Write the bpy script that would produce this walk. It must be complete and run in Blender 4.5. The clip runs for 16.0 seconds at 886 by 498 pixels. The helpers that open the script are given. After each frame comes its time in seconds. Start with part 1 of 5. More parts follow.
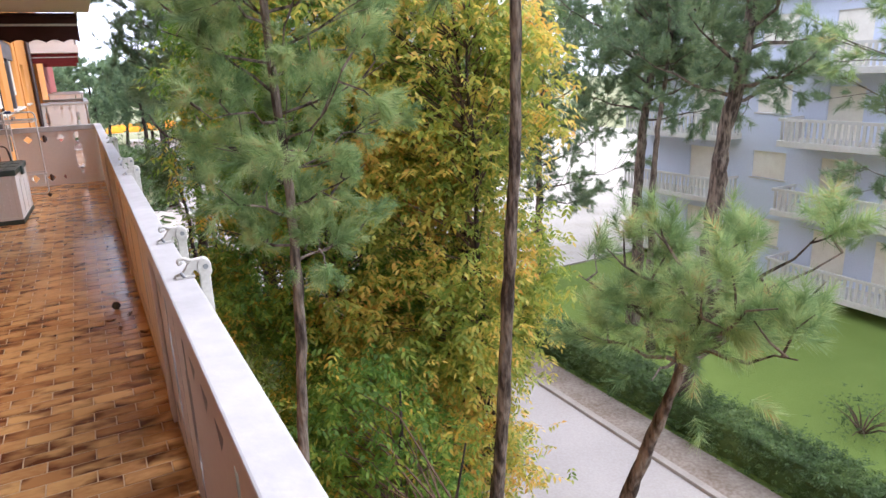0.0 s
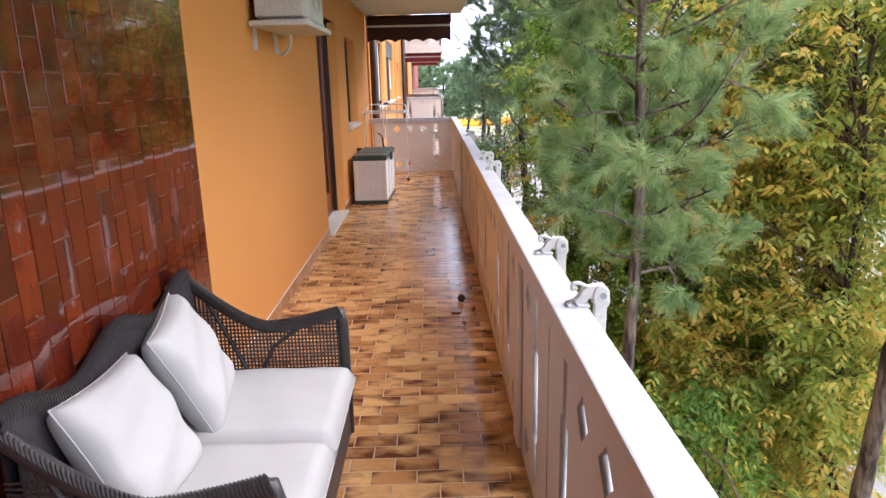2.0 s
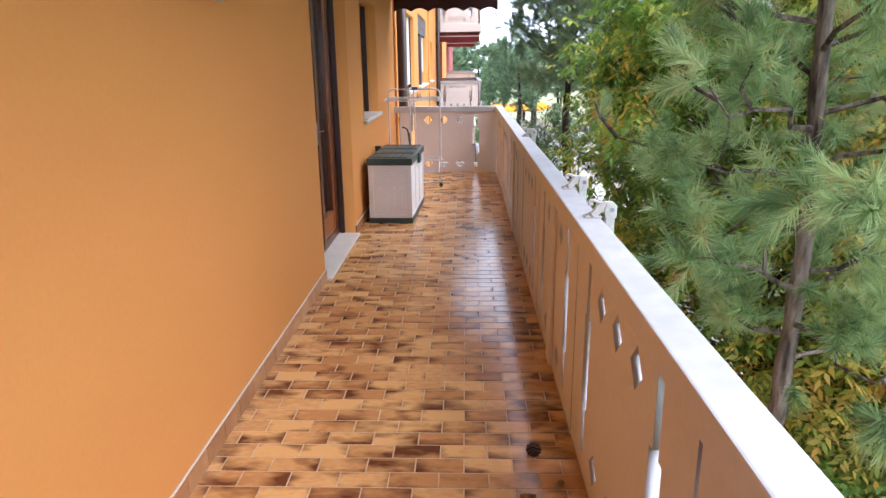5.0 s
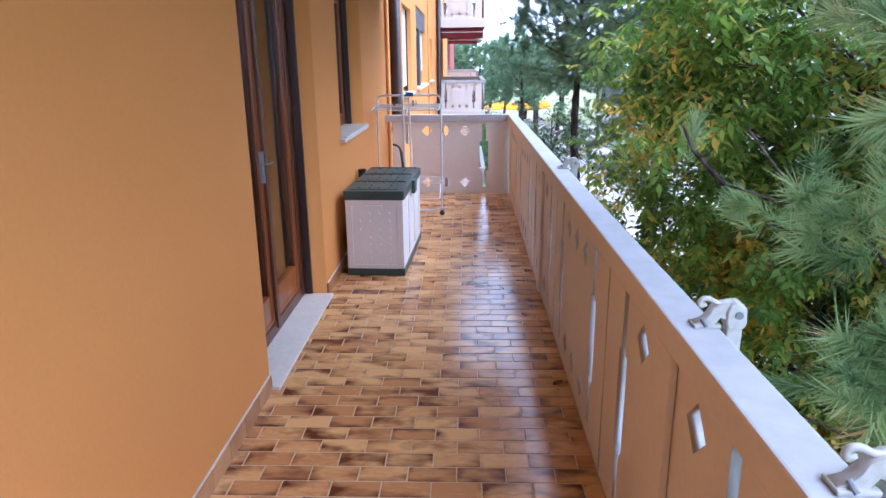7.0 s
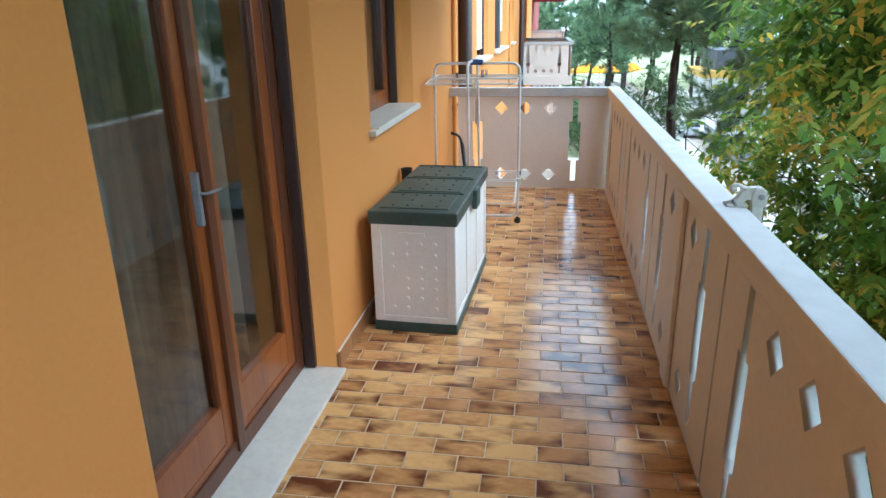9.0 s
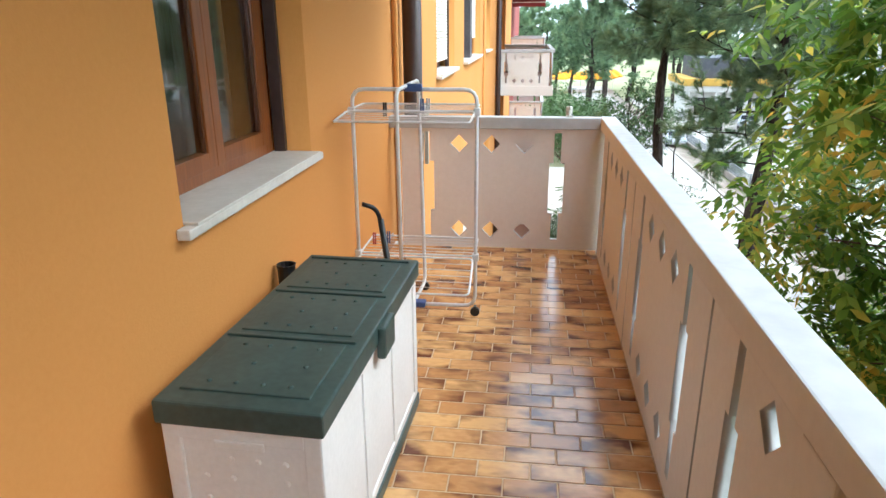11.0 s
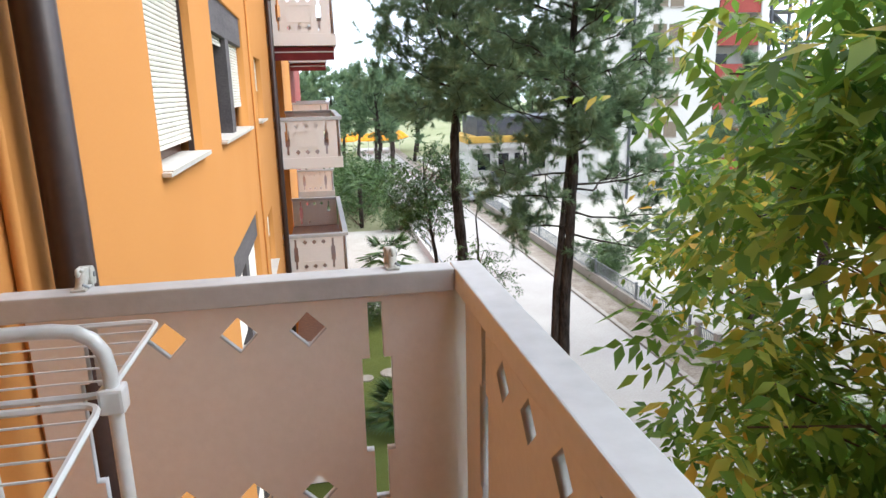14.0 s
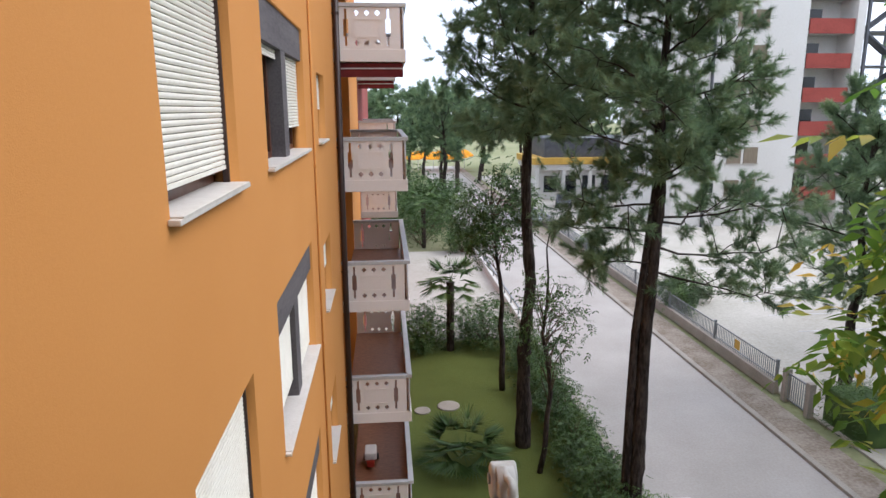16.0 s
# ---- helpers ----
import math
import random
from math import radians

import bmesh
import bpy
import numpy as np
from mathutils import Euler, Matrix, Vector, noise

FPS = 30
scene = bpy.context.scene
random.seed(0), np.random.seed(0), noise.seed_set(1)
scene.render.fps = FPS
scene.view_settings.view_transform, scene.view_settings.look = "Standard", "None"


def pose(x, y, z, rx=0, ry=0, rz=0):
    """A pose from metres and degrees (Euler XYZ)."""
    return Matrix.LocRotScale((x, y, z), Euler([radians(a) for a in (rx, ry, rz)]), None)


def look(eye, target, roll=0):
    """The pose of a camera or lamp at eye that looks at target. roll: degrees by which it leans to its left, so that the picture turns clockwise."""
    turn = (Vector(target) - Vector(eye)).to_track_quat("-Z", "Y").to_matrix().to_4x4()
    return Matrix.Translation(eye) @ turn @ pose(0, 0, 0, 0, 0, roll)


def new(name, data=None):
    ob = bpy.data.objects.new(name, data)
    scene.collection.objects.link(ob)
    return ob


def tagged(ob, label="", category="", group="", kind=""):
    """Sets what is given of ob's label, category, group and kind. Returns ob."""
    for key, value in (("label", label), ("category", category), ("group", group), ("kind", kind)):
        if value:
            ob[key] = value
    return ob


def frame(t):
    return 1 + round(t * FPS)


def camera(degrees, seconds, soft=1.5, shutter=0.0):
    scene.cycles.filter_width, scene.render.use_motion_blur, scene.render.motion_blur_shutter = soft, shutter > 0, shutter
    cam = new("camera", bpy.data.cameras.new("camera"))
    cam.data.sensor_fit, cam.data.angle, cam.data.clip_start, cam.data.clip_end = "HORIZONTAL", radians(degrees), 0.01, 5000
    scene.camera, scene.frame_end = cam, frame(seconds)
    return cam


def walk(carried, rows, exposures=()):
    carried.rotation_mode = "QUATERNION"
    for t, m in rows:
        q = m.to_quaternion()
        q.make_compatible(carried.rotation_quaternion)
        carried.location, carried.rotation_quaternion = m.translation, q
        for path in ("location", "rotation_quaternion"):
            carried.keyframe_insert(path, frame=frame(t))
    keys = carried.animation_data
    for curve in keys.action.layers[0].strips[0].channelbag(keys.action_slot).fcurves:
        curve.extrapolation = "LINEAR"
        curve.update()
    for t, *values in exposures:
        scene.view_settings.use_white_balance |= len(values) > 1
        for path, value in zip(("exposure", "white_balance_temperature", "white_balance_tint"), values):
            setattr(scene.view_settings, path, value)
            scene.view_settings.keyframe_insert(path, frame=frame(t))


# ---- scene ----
# seconds, stops, kelvin, tint: the clip's camera adapts on the way
EXPOSURES = [(0.0, 1.22, 6050, 20), (1.5, 1.44, 6000, 20), (3.5, 1.56, 5950, 14), (6.0, 1.58, 5000, 17), (6.5, 1.55, 4600, 20), (7.0, 1.6, 4850, 17), (7.5, 1.66, 5150, 10), (8.0, 1.54, 4700, -4), (10.5, 1.68, 5650, -2), (11.5, 1.62, 5600, 3), (12.5, 1.48, 5650, -3), (14.0, 1.14, 6000, 8), (16.0, 0.5, 6000, 13)]
cam = camera(68.1, 16.0)
# seconds, eye in metres, then yaw, pitch and roll in degrees
PATH = [
    (0.0, -0.025, -0.136, 1.684, -28.56, -15.42, -2.11),
    (0.5, -0.020, -0.059, 1.666, -19.64, -15.80, -0.92),
    (1.0, -0.059, 0.014, 1.654, -11.17, -15.83, -0.24),
    (1.5, -0.125, 0.247, 1.652, -4.77, -15.11, -0.53),
    (2.0, -0.206, 0.461, 1.651, -0.98, -14.47, -1.30),
    (2.5, -0.198, 0.769, 1.622, 1.38, -14.62, -1.58),
    (3.0, -0.198, 1.133, 1.616, 2.25, -15.03, -1.10),
    (3.5, -0.279, 1.541, 1.626, 0.94, -14.82, -0.64),
    (6.0, -0.304, 3.645, 1.575, 2.47, -16.25, -0.65),
    (6.5, -0.301, 4.082, 1.577, 2.41, -16.16, -0.54),
    (7.0, -0.373, 4.536, 1.618, 1.95, -15.96, -0.61),
    (7.5, -0.393, 5.027, 1.584, 4.51, -16.68, -1.12),
    (8.0, -0.424, 5.438, 1.576, 7.18, -17.64, -1.50),
    (10.5, -0.374, 7.622, 1.582, 9.32, -19.51, -0.89),
    (11.0, -0.362, 8.051, 1.588, 7.39, -18.63, -0.35),
    (11.5, -0.459, 8.474, 1.600, 3.67, -17.66, -0.58),
    (12.0, -0.521, 8.875, 1.579, 0.08, -17.57, -1.39),
    (12.5, -0.465, 9.304, 1.599, -5.43, -17.37, -1.09),
    (13.0, -0.437, 9.735, 1.601, -10.05, -16.74, -1.32),
    (13.5, -0.405, 10.150, 1.617, -12.41, -15.45, -1.28),
    (14.0, -0.311, 10.563, 1.609, -10.71, -13.73, -1.24),
    (14.5, -0.284, 10.952, 1.600, -9.29, -12.87, -0.66),
    (15.0, -0.309, 11.308, 1.644, -8.45, -11.85, -0.25),
    (15.5, -0.287, 11.626, 1.619, -6.36, -11.92, -0.25),
    (16.0, -0.269, 11.906, 1.640, -5.07, -12.07, -0.30),
]
walk(cam, [(t, pose(x, y, z, 90 + pitch, -roll, yaw)) for t, x, y, z, yaw, pitch, roll in PATH], EXPOSURES)

# ---- sky and sun: bright overcast ----
world = bpy.data.worlds.new("overcast")
scene.world = world
world.use_nodes = True
wn, wl = world.node_tree.nodes, world.node_tree.links
sky = wn.new("ShaderNodeTexSky")
sky.sky_type, sky.sun_disc = "NISHITA", False
sky.sun_elevation, sky.sun_rotation = radians(50), radians(94)
sky.air_density, sky.dust_density, sky.ozone_density = 1.0, 4.0, 1.0
cloud_map = wn.new("ShaderNodeTexCoord")
cloud = wn.new("ShaderNodeTexNoise")
cloud.inputs["Scale"].default_value, cloud.inputs["Detail"].default_value = 2.2, 5.0
cloud_ramp = wn.new("ShaderNodeValToRGB")
cloud_ramp.color_ramp.elements[0].position, cloud_ramp.color_ramp.elements[0].color = 0.35, (7.4, 8.2, 9.6, 1)
cloud_ramp.color_ramp.elements[1].position, cloud_ramp.color_ramp.elements[1].color = 0.7, (10.5, 10.6, 10.8, 1)
cloud_mix = wn.new("ShaderNodeMix")
cloud_mix.data_type = "RGBA"
cloud_mix.inputs["Factor"].default_value = 0.82
wl.new(cloud_map.outputs["Generated"], cloud.inputs["Vector"])
wl.new(cloud.outputs["Fac"], cloud_ramp.inputs["Fac"])
wl.new(sky.outputs["Color"], cloud_mix.inputs["A"])
wl.new(cloud_ramp.outputs["Color"], cloud_mix.inputs["B"])
wl.new(cloud_mix.outputs["Result"], wn["Background"].inputs["Color"])
wn["Background"].inputs["Strength"].default_value = 0.15
sun_data = bpy.data.lights.new("sun", "SUN")
sun_data.energy, sun_data.angle, sun_data.color = 1.25, radians(40), (1.0, 0.96, 0.9)
sun = new("sun", sun_data)
sun.matrix_basis = look((60, 4, 71), (0, 8, 0))


# ---- materials ----
def rgb(r, g, b):
    """A linear colour from 0-255 values."""
    return tuple((c / 255 / 12.92 if c <= 10 else ((c / 255 + 0.055) / 1.055) ** 2.4) for c in (r, g, b)) + (1.0,)


def material(name, base, second=None, rough=0.6, metal=0.0, grain=40.0, blotch=1.5, mix=0.5, bump=0.15, bump_at=None, stretch=(1, 1, 1),
             per_piece=0.0, coat=0.0, translucent=0.0, spec=0.5, bump_dist=0.004):
    """Paint, stone, wood or metal: two colours mixed by a fine grain and a broad blotch, in world metres, with fine relief."""
    m = bpy.data.materials.new(name)
    m.use_nodes = True
    n, l = m.node_tree.nodes, m.node_tree.links
    bsdf = n["Principled BSDF"]
    bsdf.inputs["Metallic"].default_value = metal
    bsdf.inputs["Coat Weight"].default_value = coat
    bsdf.inputs["Coat Roughness"].default_value = 0.08
    bsdf.inputs["Specular IOR Level"].default_value = spec
    geo = n.new("ShaderNodeNewGeometry")
    mapping = n.new("ShaderNodeMapping")
    mapping.inputs["Scale"].default_value = stretch
    l.new(geo.outputs["Position"], mapping.inputs["Vector"])
    fine, broad = n.new("ShaderNodeTexNoise"), n.new("ShaderNodeTexNoise")
    for tex, size, detail in ((fine, grain, 6.0), (broad, blotch, 3.0)):
        tex.inputs["Scale"].default_value, tex.inputs["Detail"].default_value = size, detail
        l.new(mapping.outputs["Vector"], tex.inputs["Vector"])
    add = n.new("ShaderNodeMath")
    add.operation = "ADD"
    l.new(fine.outputs["Fac"], add.inputs[0])
    l.new(broad.outputs["Fac"], add.inputs[1])
    last = add
    if per_piece:
        info, isl, s1, s2 = n.new("ShaderNodeObjectInfo"), geo, n.new("ShaderNodeMath"), n.new("ShaderNodeMath")
        s1.operation, s2.operation = "ADD", "MULTIPLY_ADD"
        l.new(info.outputs["Random"], s1.inputs[0])
        l.new(isl.outputs["Random Per Island"], s1.inputs[1])
        frac = n.new("ShaderNodeMath")
        frac.operation = "FRACT"
        l.new(s1.outputs[0], frac.inputs[0])
        sub = n.new("ShaderNodeMath")
        sub.operation = "SUBTRACT"
        l.new(frac.outputs[0], sub.inputs[0])
        sub.inputs[1].default_value = 0.5
        l.new(sub.outputs[0], s2.inputs[0])
        s2.inputs[1].default_value = per_piece
        l.new(add.outputs[0], s2.inputs[2])
        last = s2
    ramp = n.new("ShaderNodeMapRange")
    ramp.inputs["From Min"].default_value, ramp.inputs["From Max"].default_value = 1.0 - mix * 0.6, 1.0 + mix * 0.6
    l.new(last.outputs[0], ramp.inputs["Value"])
    col = n.new("ShaderNodeMix")
    col.data_type = "RGBA"
    if second is None:
        second = tuple(c * 0.8 for c in base[:3]) + (1,)
    col.inputs["A"].default_value, col.inputs["B"].default_value = base, second
    l.new(ramp.outputs["Result"], col.inputs["Factor"])
    l.new(col.outputs["Result"], bsdf.inputs["Base Color"])
    rr = n.new("ShaderNodeMapRange")
    rr.inputs["To Min"].default_value, rr.inputs["To Max"].default_value = max(rough - 0.08, 0.02), min(rough + 0.1, 1)
    l.new(broad.outputs["Fac"], rr.inputs["Value"])
    l.new(rr.outputs["Result"], bsdf.inputs["Roughness"])
    if bump:
        b = n.new("ShaderNodeBump")
        b.inputs["Strength"].default_value, b.inputs["Distance"].default_value = bump, bump_dist
        if bump_at:
            relief = n.new("ShaderNodeTexNoise")
            relief.inputs["Scale"].default_value, relief.inputs["Detail"].default_value = bump_at, 4.0
            l.new(mapping.outputs["Vector"], relief.inputs["Vector"])
            l.new(relief.outputs["Fac"], b.inputs["Height"])
        else:
            l.new(fine.outputs["Fac"], b.inputs["Height"])
        l.new(b.outputs["Normal"], bsdf.inputs["Normal"])
    if translucent:
        tr, mx = n.new("ShaderNodeBsdfTranslucent"), n.new("ShaderNodeMixShader")
        l.new(col.outputs["Result"], tr.inputs["Color"])
        mx.inputs["Fac"].default_value = translucent
        l.new(bsdf.outputs["BSDF"], mx.inputs[1])
        l.new(tr.outputs["BSDF"], mx.inputs[2])
        l.new(mx.outputs["Shader"], n["Material Output"].inputs["Surface"])
    return m


def leaf_material(name, colours, patch=0.35, rough=0.5, translucent=0.35, shade=0.5):
    """Leaves that vary one by one, and in patches of the crown, along a row of colours."""
    m = bpy.data.materials.new(name)
    m.use_nodes = True
    n, l = m.node_tree.nodes, m.node_tree.links
    bsdf = n["Principled BSDF"]
    bsdf.inputs["Roughness"].default_value = rough
    bsdf.inputs["Specular IOR Level"].default_value = 0.35
    geo, patches, ramp = n.new("ShaderNodeNewGeometry"), n.new("ShaderNodeTexNoise"), n.new("ShaderNodeValToRGB")
    patches.inputs["Scale"].default_value, patches.inputs["Detail"].default_value = patch, 4.0
    l.new(geo.outputs["Position"], patches.inputs["Vector"])
    stretch = n.new("ShaderNodeMapRange")
    stretch.inputs["From Min"].default_value, stretch.inputs["From Max"].default_value = 0.36, 0.64
    l.new(patches.outputs["Fac"], stretch.inputs["Value"])
    mixer = n.new("ShaderNodeMix")
    mixer.inputs["Factor"].default_value = shade
    l.new(stretch.outputs["Result"], mixer.inputs["A"])
    l.new(geo.outputs["Random Per Island"], mixer.inputs["B"])
    l.new(mixer.outputs["Result"], ramp.inputs["Fac"])
    while len(ramp.color_ramp.elements) < len(colours):
        ramp.color_ramp.elements.new(0.5)
    for k, (at, c) in enumerate(colours):
        ramp.color_ramp.elements[k].position, ramp.color_ramp.elements[k].color = at, c
    l.new(ramp.outputs["Color"], bsdf.inputs["Base Color"])
    tr, mx = n.new("ShaderNodeBsdfTranslucent"), n.new("ShaderNodeMixShader")
    l.new(ramp.outputs["Color"], tr.inputs["Color"])
    mx.inputs["Fac"].default_value = translucent
    l.new(bsdf.outputs["BSDF"], mx.inputs[1])
    l.new(tr.outputs["BSDF"], mx.inputs[2])
    l.new(mx.outputs["Shader"], n["Material Output"].inputs["Surface"])
    return m


def glass_material(name, tint=(0.9, 0.95, 0.95, 1)):
    m = bpy.data.materials.new(name)
    m.use_nodes = True
    bsdf = m.node_tree.nodes["Principled BSDF"]
    bsdf.inputs["Base Color"].default_value = tint
    bsdf.inputs["Roughness"].default_value = 0.02
    bsdf.inputs["Transmission Weight"].default_value = 1.0
    bsdf.inputs["IOR"].default_value = 1.45
    return m


ORANGE = material("orange_render", rgb(209, 146, 80), rgb(199, 134, 70), rough=0.85, grain=55, blotch=0.6, mix=1.2, bump=0.25, bump_at=140, spec=0.25)
PANEL = material("beige_painted_concrete", rgb(235, 228, 223), rgb(222, 213, 207), rough=0.7, grain=30, blotch=0.9, mix=1.0, bump=0.15, bump_at=60, spec=0.3)
CAP = material("white_painted_concrete", rgb(196, 195, 196), rgb(168, 167, 168), rough=0.6, grain=14, blotch=2.2, mix=0.8, bump=0.2, bump_at=45)
CEILING = material("pale_soffit_paint", rgb(222, 214, 200), rgb(208, 200, 186), rough=0.85, grain=30, blotch=0.8, bump=0.15, bump_at=60, spec=0.25)
MARBLE = material("pale_stone_sill", rgb(222, 216, 208), rgb(196, 188, 178), rough=0.45, grain=35, blotch=5, mix=0.9, bump=0.05)
BROWN_METAL = material("dark_brown_enamel", rgb(66, 46, 40), rgb(52, 36, 32), rough=0.4, grain=30, blotch=2, bump=0.05)
GREY_WOOD = material("weathered_grey_wood", rgb(104, 98, 98), rgb(78, 72, 74), rough=0.75, grain=45, blotch=3, stretch=(1, 0.15, 1), bump=0.3)
WOOD = material("varnished_chestnut_wood", rgb(152, 86, 36), rgb(104, 54, 22), rough=0.35, grain=38, blotch=4, stretch=(2.0, 2.0, 0.12), mix=0.9, bump=0.12, coat=0.3)
WOOD_DARK = material("dark_varnished_wood", rgb(100, 54, 28), rgb(66, 36, 22), rough=0.4, grain=38, blotch=4, stretch=(2.0, 2.0, 0.12), mix=0.9, bump=0.12, coat=0.2)
SHUTTER = material("ivory_roller_shutter", rgb(236, 232, 220), rgb(220, 214, 200), rough=0.55, grain=25, blotch=2, bump=0.06)
CURTAIN = material("beige_curtain", rgb(134, 122, 104), rgb(100, 90, 76), rough=0.95, grain=30, blotch=4, stretch=(8, 8, 0.3), bump=0.2)
ROOM = material("plain_room_plaster", rgb(168, 156, 140), rough=0.9, grain=20, blotch=1)
GLASS = glass_material("window_glass")
GROUT = material("pale_brown_grout", rgb(212, 184, 148), rgb(170, 140, 108), rough=0.9, grain=60, blotch=3, bump=0.2)
DARK_GROUT = material("ochre_wall_grout", rgb(124, 92, 66), rgb(74, 48, 36), rough=0.9, grain=60, blotch=3, bump=0.2)
WHITE_METAL = material("weathered_white_paint", rgb(206, 205, 200), rgb(164, 160, 152), rough=0.55, grain=60, blotch=6, mix=0.8, bump=0.2)
RACK_STEEL = material("grey_coated_steel", rgb(226, 226, 228), rgb(204, 205, 208), rough=0.35, metal=0.1, grain=30, blotch=3, bump=0.05)
BLUE_PLASTIC = material("blue_plastic", rgb(66, 88, 140), rgb(50, 70, 118), rough=0.5, bump=0.05)
BLACK_PLASTIC = material("black_plastic", rgb(32, 32, 34), rgb(22, 22, 24), rough=0.45, bump=0.05)
RED_PLASTIC = material("red_plastic", rgb(178, 48, 34), rough=0.5, bump=0.05)
BOX_WHITE = material("warm_white_plastic", rgb(234, 231, 229), rgb(216, 212, 209), rough=0.55, grain=60, blotch=4, mix=0.9, bump=0.08)
BOX_GREEN = material("dark_green_plastic", rgb(68, 88, 84), rgb(40, 55, 54), rough=0.42, grain=40, blotch=4, mix=0.9, bump=0.1)
WICKER = material("dark_woven_wicker", rgb(66, 62, 62), rgb(38, 35, 36), rough=0.42, grain=120, blotch=8, mix=0.8, bump=0.5, bump_at=110)
CUSHION = material("off_white_cotton", rgb(188, 187, 184), rgb(176, 174, 170), rough=0.95, grain=220, blotch=4, mix=0.7, bump=0.12, bump_at=14, spec=0.15, bump_dist=0.01)
AWNING = material("dark_brown_awning_cloth", rgb(70, 42, 40), rgb(54, 32, 32), rough=0.9, grain=200, blotch=3, bump=0.1, spec=0.2)
RED_AWNING = material("dark_red_awning_cloth", rgb(112, 44, 44), rgb(90, 34, 36), rough=0.9, grain=100, blotch=3, bump=0.1, spec=0.2)
FAR_FLOOR = material("worn_brown_tile", rgb(150, 104, 76), rgb(112, 76, 58), rough=0.4, grain=10, blotch=2, stretch=(3, 10, 1), bump=0.1)
ROAD = material("pale_grey_asphalt", rgb(178, 172, 166), rgb(150, 144, 137), rough=0.9, grain=14, blotch=0.4, mix=0.9, bump=0.3, bump_at=60)
KERB = material("grey_kerb_concrete", rgb(168, 160, 150), rgb(132, 124, 114), rough=0.9, grain=20, blotch=1.2, mix=0.8, bump=0.3)
PAVEMENT = material("litter_strewn_pavement", rgb(158, 148, 136), rgb(104, 88, 72), rough=0.95, grain=9, blotch=1.1, mix=0.6, bump=0.4)
YARD = material("pale_concrete_yard", rgb(190, 185, 176), rgb(150, 144, 130), rough=0.9, grain=9, blotch=0.35, mix=0.8, bump=0.2)
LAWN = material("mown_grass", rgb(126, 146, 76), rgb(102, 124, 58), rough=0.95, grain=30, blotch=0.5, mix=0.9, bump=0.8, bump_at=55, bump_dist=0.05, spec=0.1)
# LAWN again for the house side, with the trees' shade mixed into its greens
LAWN_SHADE = material("shaded_olive_grass", rgb(104, 112, 58), rgb(80, 90, 44), rough=0.95, grain=30, blotch=0.5, mix=0.9, bump=0.8, bump_at=55, bump_dist=0.05, spec=0.1)
EARTH = material("sandy_earth_and_grass", rgb(150, 148, 118), rgb(112, 118, 80), rough=0.95, grain=4, blotch=0.08, mix=0.8, bump=0.3, spec=0.1)
BARK = material("grey_brown_pine_bark", rgb(128, 116, 106), rgb(58, 50, 46), rough=0.95, grain=16, blotch=5, stretch=(1, 1, 0.28), mix=0.28, bump=1.0, bump_at=18, bump_dist=0.06, spec=0.15)
BARK_DARK = material("dark_wet_bark", rgb(74, 65, 60), rgb(40, 34, 32), rough=0.95, grain=16, blotch=5, stretch=(1, 1, 0.28), mix=0.28, bump=1.0, bump_at=18, bump_dist=0.06, spec=0.15)
TWIG = material("brown_twig_bark", rgb(108, 86, 68), rgb(70, 54, 44), rough=0.9, grain=30, blotch=6, bump=0.5)
NEEDLES = leaf_material("pine_needles", [(0.0, rgb(92, 120, 80)), (0.4, rgb(140, 168, 112)), (0.86, rgb(186, 202, 142)), (1.0, rgb(200, 146, 102))], patch=3.4, translucent=0.5, shade=0.3)
NEEDLES_DARK = leaf_material("dark_pine_needles", [(0.0, rgb(84, 104, 80)), (0.6, rgb(122, 146, 108)), (1.0, rgb(158, 172, 124))], patch=1.2, translucent=0.42)
LEAVES_GREEN = leaf_material("green_ash_leaves", [(0.0, rgb(70, 106, 42)), (0.5, rgb(112, 148, 60)), (0.70, rgb(162, 178, 76)), (0.9, rgb(224, 186, 78))], patch=0.9, translucent=0.55)
LEAVES_AUTUMN = leaf_material("yellowing_leaves", [(0.0, rgb(108, 138, 62)), (0.42, rgb(166, 178, 84)), (0.70, rgb(222, 198, 98)), (1.0, rgb(238, 176, 94))], patch=0.7, translucent=0.55)
LEAVES_HEDGE = leaf_material("hedge_leaves", [(0.0, rgb(44, 66, 32)), (0.6, rgb(74, 100, 50)), (1.0, rgb(110, 132, 72))], patch=0.8, translucent=0.2)
PALE_BLUE = material("pale_blue_render", rgb(206, 214, 230), rgb(192, 200, 218), rough=0.85, grain=15, blotch=0.3, bump=0.1)
WHITE_WALL = material("off_white_render", rgb(208, 206, 202), rgb(186, 183, 176), rough=0.85, grain=8, blotch=0.15, mix=0.8, bump=0.1)
BRICK_RED = material("red_balcony_paint", rgb(150, 66, 56), rgb(126, 54, 46), rough=0.8, grain=10, blotch=0.5, bump=0.1)
SLATE = material("grey_steel_stair", rgb(96, 98, 104), rgb(70, 72, 78), rough=0.6, metal=0.4, bump=0.1)
YELLOW = material("yellow_fascia_paint", rgb(206, 168, 78), rgb(186, 146, 62), rough=0.7, bump=0.05)
PARASOL = material("orange_parasol_cloth", rgb(250, 170, 20), rgb(240, 150, 10), rough=0.8, bump=0.05)
FENCE = material("grey_galvanised_fence", rgb(150, 154, 158), rgb(122, 126, 130), rough=0.5, metal=0.5, bump=0.1)
CAR_DARK = material("black_car_paint", rgb(28, 30, 34), rough=0.2, coat=0.8, bump=0)
CAR_SILVER = material("silver_car_paint", rgb(176, 178, 182), rough=0.25, metal=0.5, coat=0.8, bump=0)
TYRE = material("black_rubber", rgb(24, 24, 25), rough=0.8, bump=0.1)
